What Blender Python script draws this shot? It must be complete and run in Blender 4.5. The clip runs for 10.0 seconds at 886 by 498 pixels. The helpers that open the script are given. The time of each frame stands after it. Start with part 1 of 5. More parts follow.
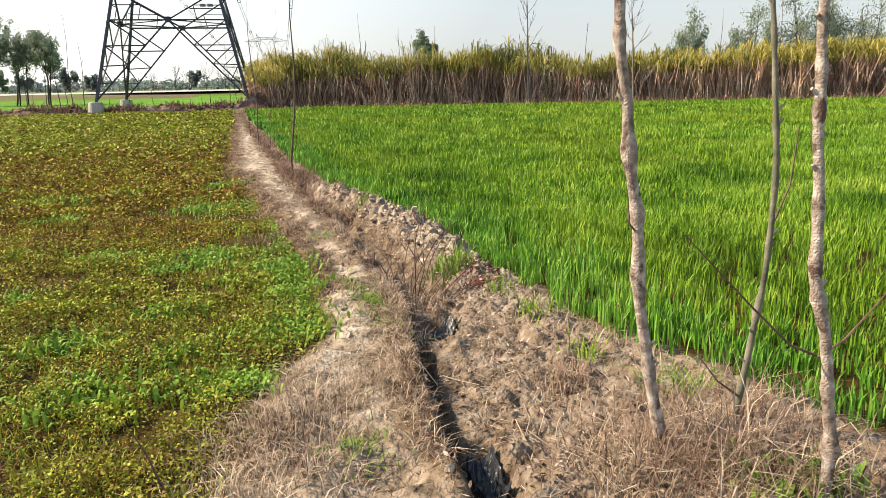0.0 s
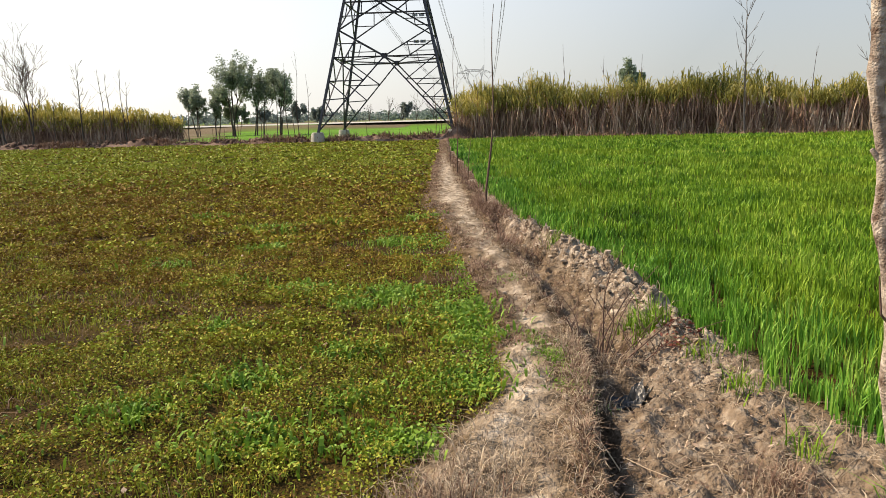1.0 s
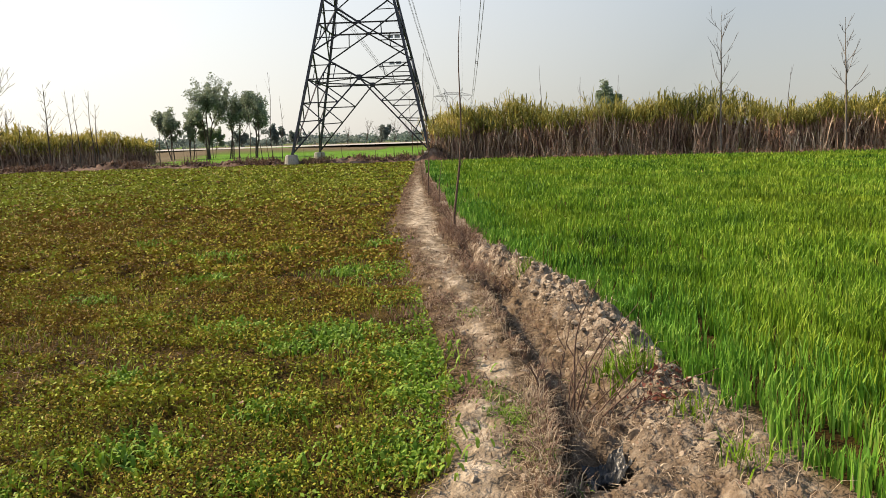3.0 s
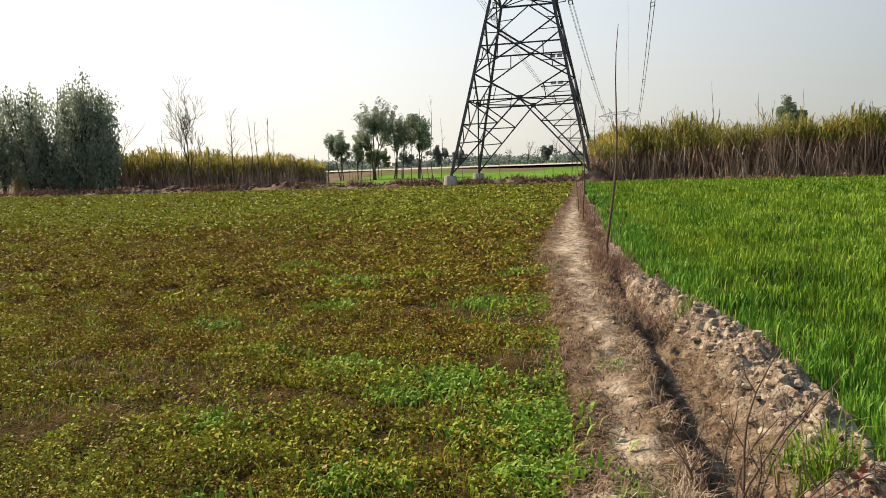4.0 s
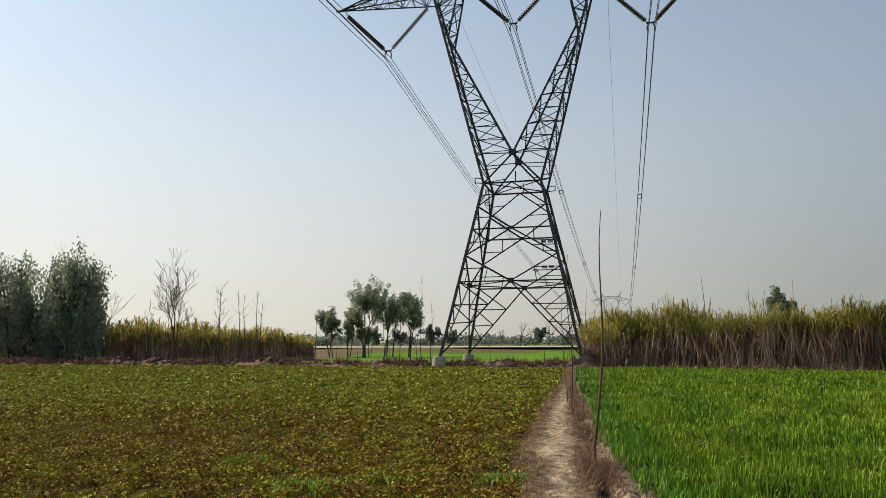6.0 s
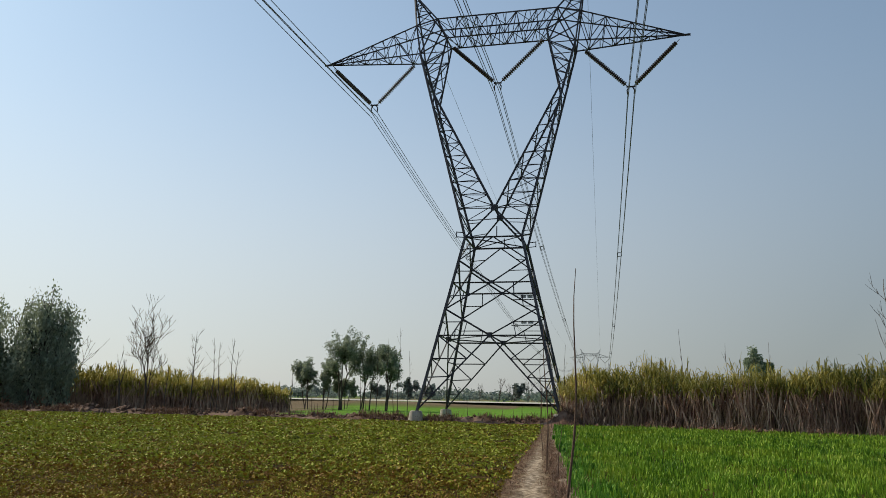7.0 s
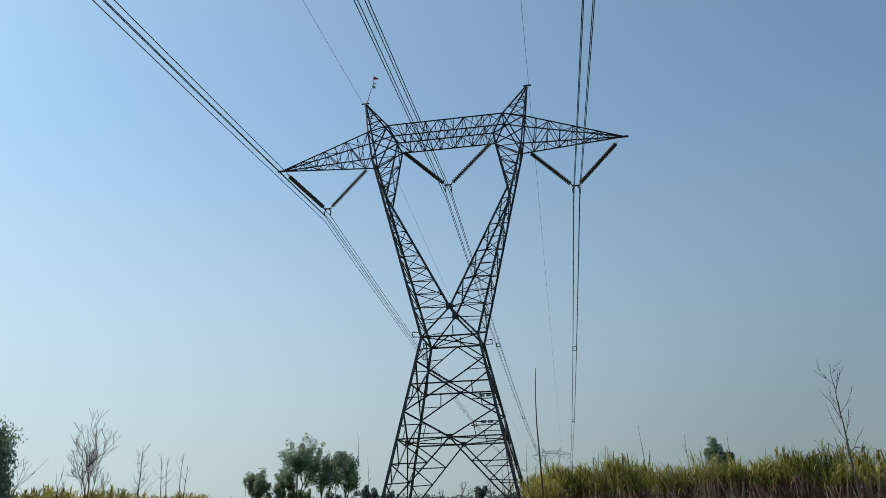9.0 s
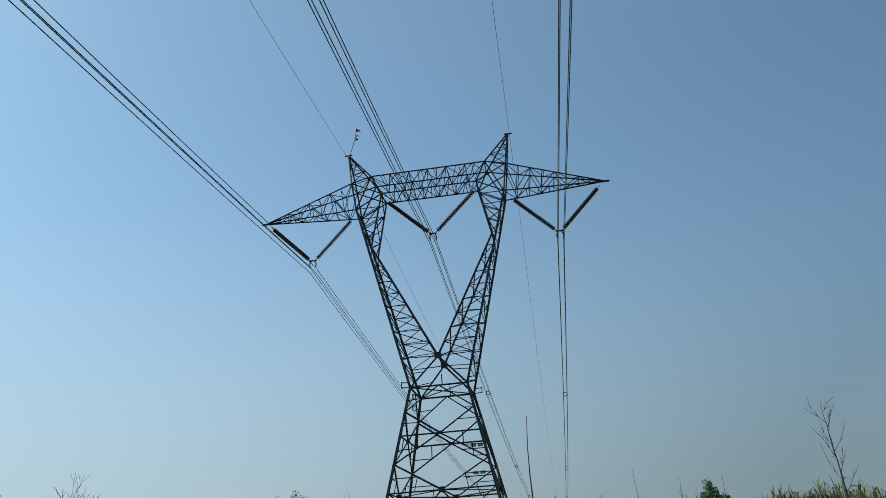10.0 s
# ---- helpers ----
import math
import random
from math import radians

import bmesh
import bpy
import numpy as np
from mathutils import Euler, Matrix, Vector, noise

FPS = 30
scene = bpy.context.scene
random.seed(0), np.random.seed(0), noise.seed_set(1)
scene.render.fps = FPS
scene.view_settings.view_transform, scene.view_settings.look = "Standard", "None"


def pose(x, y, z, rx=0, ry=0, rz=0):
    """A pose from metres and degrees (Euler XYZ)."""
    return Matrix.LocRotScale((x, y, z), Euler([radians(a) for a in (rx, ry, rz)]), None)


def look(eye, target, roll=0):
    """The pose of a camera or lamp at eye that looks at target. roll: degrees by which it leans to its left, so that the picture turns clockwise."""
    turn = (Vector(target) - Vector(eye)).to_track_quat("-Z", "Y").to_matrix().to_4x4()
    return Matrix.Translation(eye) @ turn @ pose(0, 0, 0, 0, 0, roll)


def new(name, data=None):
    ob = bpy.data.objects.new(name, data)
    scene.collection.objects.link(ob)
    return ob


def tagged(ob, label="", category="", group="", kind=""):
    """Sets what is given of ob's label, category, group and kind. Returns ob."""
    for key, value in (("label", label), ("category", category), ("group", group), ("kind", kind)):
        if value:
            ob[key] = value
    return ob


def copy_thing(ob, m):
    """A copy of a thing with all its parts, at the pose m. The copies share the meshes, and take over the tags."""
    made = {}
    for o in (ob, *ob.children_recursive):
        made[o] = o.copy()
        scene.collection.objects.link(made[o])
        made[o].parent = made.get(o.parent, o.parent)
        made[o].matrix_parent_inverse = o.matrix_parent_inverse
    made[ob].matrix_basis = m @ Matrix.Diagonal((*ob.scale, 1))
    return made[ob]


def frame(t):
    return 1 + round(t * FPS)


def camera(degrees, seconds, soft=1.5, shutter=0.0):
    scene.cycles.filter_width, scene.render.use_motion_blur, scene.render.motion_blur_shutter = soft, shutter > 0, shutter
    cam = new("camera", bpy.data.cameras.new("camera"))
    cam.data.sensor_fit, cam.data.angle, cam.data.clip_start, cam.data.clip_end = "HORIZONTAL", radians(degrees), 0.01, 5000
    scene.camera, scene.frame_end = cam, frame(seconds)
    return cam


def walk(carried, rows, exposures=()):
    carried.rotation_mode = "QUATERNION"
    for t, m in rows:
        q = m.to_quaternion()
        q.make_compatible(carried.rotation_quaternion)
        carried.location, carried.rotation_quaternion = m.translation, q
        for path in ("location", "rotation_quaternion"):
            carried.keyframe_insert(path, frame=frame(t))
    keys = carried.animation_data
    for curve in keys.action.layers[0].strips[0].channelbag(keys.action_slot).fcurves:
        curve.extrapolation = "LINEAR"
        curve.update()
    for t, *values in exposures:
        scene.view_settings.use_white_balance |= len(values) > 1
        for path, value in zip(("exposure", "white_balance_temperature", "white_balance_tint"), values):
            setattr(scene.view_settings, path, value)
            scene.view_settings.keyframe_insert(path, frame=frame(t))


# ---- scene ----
cam = camera(63.9, 10.0, soft=0.6)
# seconds, eye x, y, z, then yaw (left), pitch (up) and roll of the view
PATH = [
    (0, 0.000, 0.000, 1.541, -12.36, -13.25, -1.19),
    (0.5, 0.077, 0.193, 1.621, -3.47, -11.17, -1.64),
    (1, 0.109, 0.348, 1.608, 3.59, -10.60, -1.58),
    (1.5, 0.07, 0.557, 1.577, -1.26, -12.55, 0.08),
    (2, 0.057, 0.715, 1.606, -1.77, -2.52, -4.73),
    (2.2, 0.081, 0.809, 1.584, 1.46, -2.00, -6.28),
    (3.3, 0.374, 1.356, 1.538, 1.94, -10.43, -0.92),
    (3.5, 0.404, 1.521, 1.538, 3.53, -8.94, -0.97),
    (4, 0.430, 1.982, 1.521, 14.83, -6.80, -2.00),
    (4.5, 0.419, 2.387, 1.453, 8.23, -7.69, 4.55),
    (5, 0.447, 2.706, 1.527, 9.82, -2.97, -1.73),
    (5.5, 0.505, 2.943, 1.627, 13.64, 1.87, -2.12),
    (5.7, 0.496, 2.936, 1.633, 14.26, 4.62, -0.76),
    (6.8, 0.593, 2.834, 1.632, 13.48, 10.50, 0.35),
    (7, 0.593, 2.824, 1.633, 12.58, 11.77, 1.07),
    (7.5, 0.578, 2.758, 1.639, 10.19, 15.23, 0.84),
    (8, 0.588, 2.637, 1.642, 11.53, 13.94, -1.86),
    (8.5, 0.574, 2.643, 1.649, 7.12, 18.64, -2.29),
    (9, 0.555, 2.613, 1.661, 8.68, 19.68, -1.81),
    (9.5, 0.559, 2.620, 1.665, 6.94, 22.30, -3.35),
    (10, 0.559, 2.626, 1.673, 7.25, 23.51, -4.02),
]


def aim(x, y, z, yaw, pitch, roll):
    a, b = radians(yaw), radians(pitch)
    way = (-math.sin(a) * math.cos(b), math.cos(a) * math.cos(b), math.sin(b))
    return look((x, y, z), (x + way[0], y + way[1], z + way[2]), roll)


EXPOSURE = [(0.0, 1.04, 7900, 13), (1.0, 0.68, 8050, 14), (1.5, 0.74, 8150, 14), (2.0, 0.56, 8350, 14), (3.5, 0.56, 8400, 14), (4.5, 0.48, 8500, 13), (5.5, 0.16, 8550, 13), (7.5, -0.15, 7150, 6), (8.5, -0.14, 6850, 3), (10.0, -0.44, 6150, -5)]
walk(cam, [(t, aim(*row)) for t, *row in PATH], EXPOSURE)

# ---- light: hazy winter sun from the left ----
SUN_AZ, SUN_EL = 74.0, 41.0  # degrees to the left of the way ahead, and up
world = bpy.data.worlds.new("sky")
scene.world = world
world.use_nodes = True
wt = world.node_tree
sky = wt.nodes.new("ShaderNodeTexSky")
sky.sky_type = "NISHITA"
sky.sun_disc = False
sky.sun_elevation, sky.sun_rotation = radians(SUN_EL), radians(-SUN_AZ)
sky.air_density, sky.dust_density, sky.ozone_density = 0.95, 0.55, 4.0
wt.nodes["Background"].inputs["Strength"].default_value = 0.176
# winter haze: thick towards the horizon, brighter towards the sun
SUN_DIR = (-math.sin(radians(SUN_AZ)) * math.cos(radians(SUN_EL)), math.cos(radians(SUN_AZ)) * math.cos(radians(SUN_EL)), math.sin(radians(SUN_EL)))
way_up = wt.nodes.new("ShaderNodeTexCoord")
axes = wt.nodes.new("ShaderNodeSeparateXYZ")
wt.links.new(way_up.outputs["Generated"], axes.inputs[0])
thick = wt.nodes.new("ShaderNodeMapRange")
thick.interpolation_type = "SMOOTHERSTEP"
for k, v in (("From Min", -0.08), ("From Max", 0.62), ("To Min", 0.93), ("To Max", 0.27)):
    thick.inputs[k].default_value = v
wt.links.new(axes.outputs["Z"], thick.inputs["Value"])
near_sun = wt.nodes.new("ShaderNodeVectorMath")
near_sun.operation = "DOT_PRODUCT"
near_sun.inputs[1].default_value = SUN_DIR
wt.links.new(way_up.outputs["Generated"], near_sun.inputs[0])
bright = wt.nodes.new("ShaderNodeMapRange")
for k, v in (("From Min", 0.05), ("From Max", 0.95)):
    bright.inputs[k].default_value = v
wt.links.new(near_sun.outputs["Value"], bright.inputs["Value"])
veil = wt.nodes.new("ShaderNodeMix")
veil.data_type = "RGBA"
veil.inputs["A"].default_value, veil.inputs["B"].default_value = (1.7, 1.88, 2.2, 1), (4.9, 5.2, 5.75, 1)
wt.links.new(bright.outputs["Result"], veil.inputs["Factor"])
haze = wt.nodes.new("ShaderNodeMix")
haze.data_type = "RGBA"
wt.links.new(thick.outputs["Result"], haze.inputs["Factor"])
clear = wt.nodes.new("ShaderNodeMix")  # the clear part of the sky, a little more cyan
clear.data_type, clear.blend_type = "RGBA", "MULTIPLY"
clear.inputs["Factor"].default_value, clear.inputs["B"].default_value = 1.0, (0.8, 1.05, 1.08, 1)
wt.links.new(sky.outputs["Color"], clear.inputs["A"])
wt.links.new(clear.outputs["Result"], haze.inputs["A"])
wt.links.new(veil.outputs["Result"], haze.inputs["B"])
wt.links.new(haze.outputs["Result"], wt.nodes["Background"].inputs["Color"])
sun = new("sun", bpy.data.lights.new("sun", "SUN"))
sun.data.energy, sun.data.angle, sun.data.color = 4.8, radians(0.6), (1.0, 0.9, 0.76)
a, b = radians(SUN_AZ), radians(SUN_EL)
sun.matrix_world = look((-math.sin(a) * math.cos(b) * 60, math.cos(a) * math.cos(b) * 60, math.sin(b) * 60), (0, 0, 0))


# ---- materials ----
def material(name, colours, scale=8.0, rough=0.85, bump=0.3, fine=60.0, island=False, patch=None, leafy=0.0, metal=0.0, spec=0.3):
    """colours: two to four colours over noise of that scale; patch: (scale, colour, low, high) laid over in large spots."""
    m = bpy.data.materials.new(name)
    m.use_nodes = True
    nt, n = m.node_tree, m.node_tree.nodes
    p = n["Principled BSDF"]
    p.inputs["Roughness"].default_value, p.inputs["Metallic"].default_value = rough, metal
    p.inputs["Specular IOR Level"].default_value = spec
    tc = n.new("ShaderNodeTexCoord")
    geo = n.new("ShaderNodeNewGeometry")
    coarse = n.new("ShaderNodeTexNoise")
    coarse.inputs["Scale"].default_value, coarse.inputs["Detail"].default_value = scale, 5.0
    nt.links.new(geo.outputs["Position"] if island else tc.outputs["Object"], coarse.inputs["Vector"])
    ramp = n.new("ShaderNodeValToRGB")
    steps = len(colours)
    while len(ramp.color_ramp.elements) < steps:
        ramp.color_ramp.elements.new(0.5)
    for i, c in enumerate(colours):
        e = ramp.color_ramp.elements[i]
        e.position, e.color = (i / (steps - 1) if island else 0.28 + 0.44 * i / (steps - 1)), (*c, 1)
    if island:
        add = n.new("ShaderNodeMath")
        add.operation = "MULTIPLY_ADD"
        add.inputs[1].default_value = 0.6
        half = n.new("ShaderNodeMath")
        half.operation = "MULTIPLY_ADD"
        half.inputs[1].default_value, half.inputs[2].default_value = 1.6, -0.6
        nt.links.new(coarse.outputs["Fac"], half.inputs[0])
        nt.links.new(geo.outputs["Random Per Island"], add.inputs[0])
        nt.links.new(half.outputs[0], add.inputs[2])
        nt.links.new(add.outputs[0], ramp.inputs["Fac"])
    else:
        nt.links.new(coarse.outputs["Fac"], ramp.inputs["Fac"])
    colour = ramp.outputs["Color"]
    if patch:
        spots = n.new("ShaderNodeTexNoise")
        spots.inputs["Scale"].default_value, spots.inputs["Detail"].default_value = patch[0], 3.0
        nt.links.new(geo.outputs["Position"], spots.inputs["Vector"])
        band = n.new("ShaderNodeMapRange")
        band.inputs["From Min"].default_value, band.inputs["From Max"].default_value = patch[2], patch[3]
        nt.links.new(spots.outputs["Fac"], band.inputs["Value"])
        mix = n.new("ShaderNodeMix")
        mix.data_type = "RGBA"
        nt.links.new(band.outputs["Result"], mix.inputs["Factor"])
        nt.links.new(colour, mix.inputs["A"])
        mix.inputs["B"].default_value = (*patch[1], 1)
        colour = mix.outputs["Result"]
    nt.links.new(colour, p.inputs["Base Color"])
    if bump:
        grain = n.new("ShaderNodeTexNoise")
        grain.inputs["Scale"].default_value, grain.inputs["Detail"].default_value = fine, 4.0
        nt.links.new(tc.outputs["Object"], grain.inputs["Vector"])
        relief = n.new("ShaderNodeBump")
        relief.inputs["Strength"].default_value, relief.inputs["Distance"].default_value = bump, 0.02
        nt.links.new(grain.outputs["Fac"], relief.inputs["Height"])
        nt.links.new(relief.outputs["Normal"], p.inputs["Normal"])
    if leafy:
        glow = n.new("ShaderNodeBsdfTranslucent")
        nt.links.new(colour, glow.inputs["Color"])
        both = n.new("ShaderNodeMixShader")
        both.inputs["Fac"].default_value = leafy
        nt.links.new(p.outputs[0], both.inputs[1])
        nt.links.new(glow.outputs[0], both.inputs[2])
        nt.links.new(both.outputs[0], n["Material Output"].inputs["Surface"])
    return m


CLOVER = material("clover_leaf", [(0.035, 0.016, 0.008), (0.17, 0.09, 0.018), (0.29, 0.24, 0.028), (0.29, 0.4, 0.05)], 3.0, 0.7, 0, island=True, patch=(0.16, (0.2, 0.10, 0.022), 0.44, 0.8), leafy=0.08, spec=0.14)
FRESH = material("fresh_clover_leaf", [(0.035, 0.04, 0.006), (0.17, 0.185, 0.02), (0.28, 0.33, 0.04), (0.35, 0.41, 0.058)], 4.0, 0.6, 0, island=True, leafy=0.14, spec=0.14)
WEED = material("weed_leaf", [(0.055, 0.14, 0.016), (0.15, 0.275, 0.03), (0.27, 0.40, 0.07)], 6.0, 0.55, 0, island=True, leafy=0.22, spec=0.16)
WHEAT = material("wheat_blade", [(0.02, 0.062, 0.010), (0.085, 0.2, 0.018), (0.175, 0.315, 0.031), (0.33, 0.425, 0.075)], 0.7, 0.5, 0, island=True, patch=(0.2, (0.2, 0.275, 0.024), 0.47, 0.8), leafy=0.18, spec=0.1)
LUSH_WHEAT = material("lush_wheat_blade", [(0.013, 0.052, 0.011), (0.06, 0.185, 0.022), (0.13, 0.3, 0.038), (0.25, 0.39, 0.08)], 0.7, 0.5, 0, island=True, leafy=0.16, spec=0.1)
STRAW = material("dry_grass_blade", [(0.14, 0.092, 0.063), (0.33, 0.25, 0.175), (0.58, 0.48, 0.35)], 5.0, 0.8, 0, island=True, leafy=0.12)
BROWN = material("brown_grass_blade", [(0.07, 0.036, 0.025), (0.18, 0.105, 0.072), (0.32, 0.215, 0.15)], 5.0, 0.85, 0, island=True, leafy=0.1)
CANE_GREEN = material("cane_leaf_green", [(0.065, 0.088, 0.02), (0.235, 0.22, 0.043), (0.46, 0.385, 0.085), (0.62, 0.51, 0.2)], 0.35, 0.65, 0, island=True, leafy=0.2)
CANE_DRY = material("cane_leaf_dry", [(0.13, 0.068, 0.05), (0.42, 0.265, 0.18), (0.76, 0.59, 0.43)], 0.5, 0.8, 0, island=True, leafy=0.15)
CANE_STALK = material("cane_stalk", [(0.13, 0.056, 0.048), (0.42, 0.26, 0.195), (0.74, 0.59, 0.45)], 0.7, 0.7, 0, island=True)
CLOD = material("soil_clod", [(0.17, 0.125, 0.09), (0.33, 0.265, 0.2), (0.48, 0.41, 0.325)], 14.0, 0.95, 0.6, 90.0)
BARK = material("pale_bark", [(0.14, 0.10, 0.08), (0.33, 0.27, 0.22), (0.58, 0.51, 0.44)], 22.0, 0.85, 0.6, 130.0, patch=(17.0, (0.11, 0.07, 0.05), 0.54, 0.64))
GREEN_BARK = material("smooth_green_bark", [(0.06, 0.062, 0.042), (0.13, 0.125, 0.085), (0.24, 0.21, 0.16)], 9.0, 0.8, 0.25, 90.0)
TWIG = material("brown_twig", [(0.07, 0.04, 0.03), (0.16, 0.10, 0.075)], 25.0, 0.85, 0.3)
TREE_BARK = material("tree_bark", [(0.04, 0.031, 0.025), (0.085, 0.068, 0.055)], 4.0, 0.9, 0.4, 20.0)
# grey-green, lightened in part to carry the haze before these trees
LEAF = material("tree_leaf", [(0.12, 0.165, 0.115), (0.22, 0.275, 0.2), (0.34, 0.39, 0.29)], 0.5, 0.6, 0, island=True, leafy=0.45)
# bluish and pale: distance haze is mixed into this leaf colour
HAZED_LEAF = material("hazed_far_leaf", [(0.12, 0.16, 0.15), (0.2, 0.25, 0.23)], 0.2, 0.9, 0, island=True, leafy=0.55)
# galvanised grey taken near black: the backlit look is put into the colour
STEEL = material("backlit_galvanised_steel", [(0.03, 0.031, 0.04), (0.055, 0.056, 0.068)], 3.0, 0.6, 0.1, 40.0, metal=0.2, spec=0.3)
WIRE = material("aluminium_wire", [(0.05, 0.05, 0.055), (0.08, 0.08, 0.085)], 3.0, 0.5, 0, metal=0.5)
GLAZE = material("brown_porcelain", [(0.035, 0.02, 0.018), (0.06, 0.035, 0.03)], 6.0, 0.3, 0, spec=0.6)
CONCRETE = material("weathered_concrete", [(0.25, 0.235, 0.205), (0.4, 0.38, 0.34)], 3.0, 0.9, 0.4, 30.0, patch=(2.5, (0.25, 0.22, 0.18), 0.55, 0.75))
PLASTIC = material("black_plastic", [(0.01, 0.012, 0.015), (0.035, 0.04, 0.048)], 20.0, 0.36, 0.3, 30.0, spec=0.4)
ASPHALT = material("pale_road", [(0.3, 0.29, 0.27), (0.42, 0.405, 0.38)], 0.5, 0.9, 0.2)
DRY_LEAF = material("fallen_leaf", [(0.05, 0.028, 0.02), (0.2, 0.13, 0.09), (0.5, 0.4, 0.32)], 12.0, 0.8, 0, island=True)
RED_CLOTH = material("red_cloth", [(0.45, 0.03, 0.03), (0.6, 0.06, 0.05)], 4.0, 0.8, 0)
WHITE_CLOTH = material("white_cloth", [(0.7, 0.7, 0.68), (0.8, 0.8, 0.78)], 4.0, 0.8, 0)
GREEN_CLOTH = material("green_cloth", [(0.02, 0.14, 0.05), (0.04, 0.2, 0.08)], 4.0, 0.8, 0)
SIGN = material("sign_plate", [(0.3, 0.33, 0.36), (0.42, 0.45, 0.48)], 3.0, 0.5, 0)


# ---- mesh helpers ----
def mesh_of(name, verts, faces, mat, smooth=False):
    verts, faces = np.asarray(verts, np.float32).reshape(-1, 3), np.asarray(faces, np.int32)
    k = faces.shape[1]
    me = bpy.data.meshes.new(name)
    me.vertices.add(len(verts))
    me.vertices.foreach_set("co", verts.ravel())
    me.loops.add(faces.size)
    me.loops.foreach_set("vertex_index", faces.ravel())
    me.polygons.add(len(faces))
    me.polygons.foreach_set("loop_start", np.arange(0, faces.size, k, dtype=np.int32))
    me.polygons.foreach_set("use_smooth", np.full(len(faces), smooth))
    me.update(calc_edges=True)
    me.materials.append(mat)
    return me


def part(name, me, parent, label=""):
    ob = new(name, me)
    ob.parent = parent
    return tagged(ob, label)


class Shape:
    """Gathers triangles and quads (as triangles) of one mesh."""

    def __init__(self):
        self.v, self.f, self.n = [], [], 0

    def add(self, verts, faces):
        verts, faces = np.asarray(verts, float).reshape(-1, 3), np.asarray(faces, int)
        if faces.shape[1] == 4:
            faces = np.concatenate([faces[:, [0, 1, 2]], faces[:, [0, 2, 3]]])
        self.v.append(verts)
        self.f.append(faces + self.n)
        self.n += len(verts)
        return self

    def tube(self, points, radii, sides=6):
        pts = np.asarray(points, float)
        way = np.gradient(pts, axis=0)
        way /= np.linalg.norm(way, axis=1)[:, None] + 1e-9
        ref = np.array((0.31, 0.95, 0.02)) if abs(way[0][2]) > 0.6 else np.array((0.0, 0.05, 1.0))
        s = np.cross(way, ref)
        s /= np.linalg.norm(s, axis=1)[:, None]
        u = np.cross(s, way)
        ang = np.linspace(0, 2 * np.pi, sides, endpoint=False)
        r = np.asarray(radii, float)[:, None, None]
        ring = pts[:, None] + r * (np.cos(ang)[None, :, None] * s[:, None] + np.sin(ang)[None, :, None] * u[:, None])
        k = len(pts)
        i = np.arange(k - 1)[:, None] * sides
        j = np.arange(sides)[None]
        q = np.stack([i + j, i + (j + 1) % sides, i + sides + (j + 1) % sides, i + sides + j], -1).reshape(-1, 4)
        self.add(ring.reshape(-1, 3), q)
        cap = [[0, b, a] for a, b in zip(range(1, sides - 1), range(2, sides))]
        self.add(ring[-1], [[0, a, a + 1] for a in range(1, sides - 1)])
        self.add(ring[0], cap)
        return self

    def mesh(self, name, mat, smooth=False):
        return mesh_of(name, np.concatenate(self.v), np.concatenate(self.f), mat, smooth)


def vnoise(x, y, seed=0):
    """Smooth value noise in 0..1, arrays in and out."""
    xi, yi = np.floor(x).astype(np.int64), np.floor(y).astype(np.int64)
    fx, fy = x - xi, y - yi
    fx, fy = fx * fx * (3 - 2 * fx), fy * fy * (3 - 2 * fy)

    def h(a, b):
        n = (a * 374761393 + b * 668265263 + seed * 974711) & 0xFFFFFFFF
        n = ((n ^ (n >> 13)) * 1274126177) & 0xFFFFFFFF
        return ((n ^ (n >> 16)) & 0xFFFF) / 65535.0

    return (h(xi, yi) * (1 - fx) + h(xi + 1, yi) * fx) * (1 - fy) + (h(xi, yi + 1) * (1 - fx) + h(xi + 1, yi + 1) * fx) * fy


def fbm(x, y, octaves=4, seed=0):
    total, size = 0.0, 0.0
    for k in range(octaves):
        total = total + vnoise(x * 2**k, y * 2**k, seed + k) * 0.5**k
        size += 0.5**k
    return total / size


def smooth_step(x, a, b):
    t = np.clip((x - a) / (b - a), 0, 1)
    return t * t * (3 - 2 * t)


# ---- plan of the ground ----
def left_edge(y):
    """Where the clover ends and the trodden path begins."""
    return np.interp(y, [-5, 2.6, 3.5, 4.2, 5.6, 8.1, 10, 14, 21, 33, 48], [-0.5, -0.32, -0.12, 0.2, 0.16, -0.18, -0.48, -1.05, -1.5, -2.05, -3.0])


def ditch_line(y):
    return np.interp(y, [-5, 2.4, 3.3, 4.0, 5.4, 7.8, 10.5, 12, 17, 27, 33, 48], [0.47, 0.575, 0.59, 0.65, 0.76, 0.52, 0.26, 0.12, -0.33, -1.15, -1.6, -2.55])


def wheat_edge(y):
    return np.interp(y, [-5, 2.4, 3.3, 3.7, 4.1, 5.1, 6.1, 8.1, 9.2, 9.9, 11.8, 16, 19, 33, 44, 48], [2.9, 2.35, 2.05, 1.9, 1.75, 1.66, 1.55, 1.4, 1.1, 0.85, 0.5, 0.0, -0.25, -1.4, -2.1, -2.4])


def cane_front(x):
    return 50.4 - 0.33 * np.maximum(x, -3)


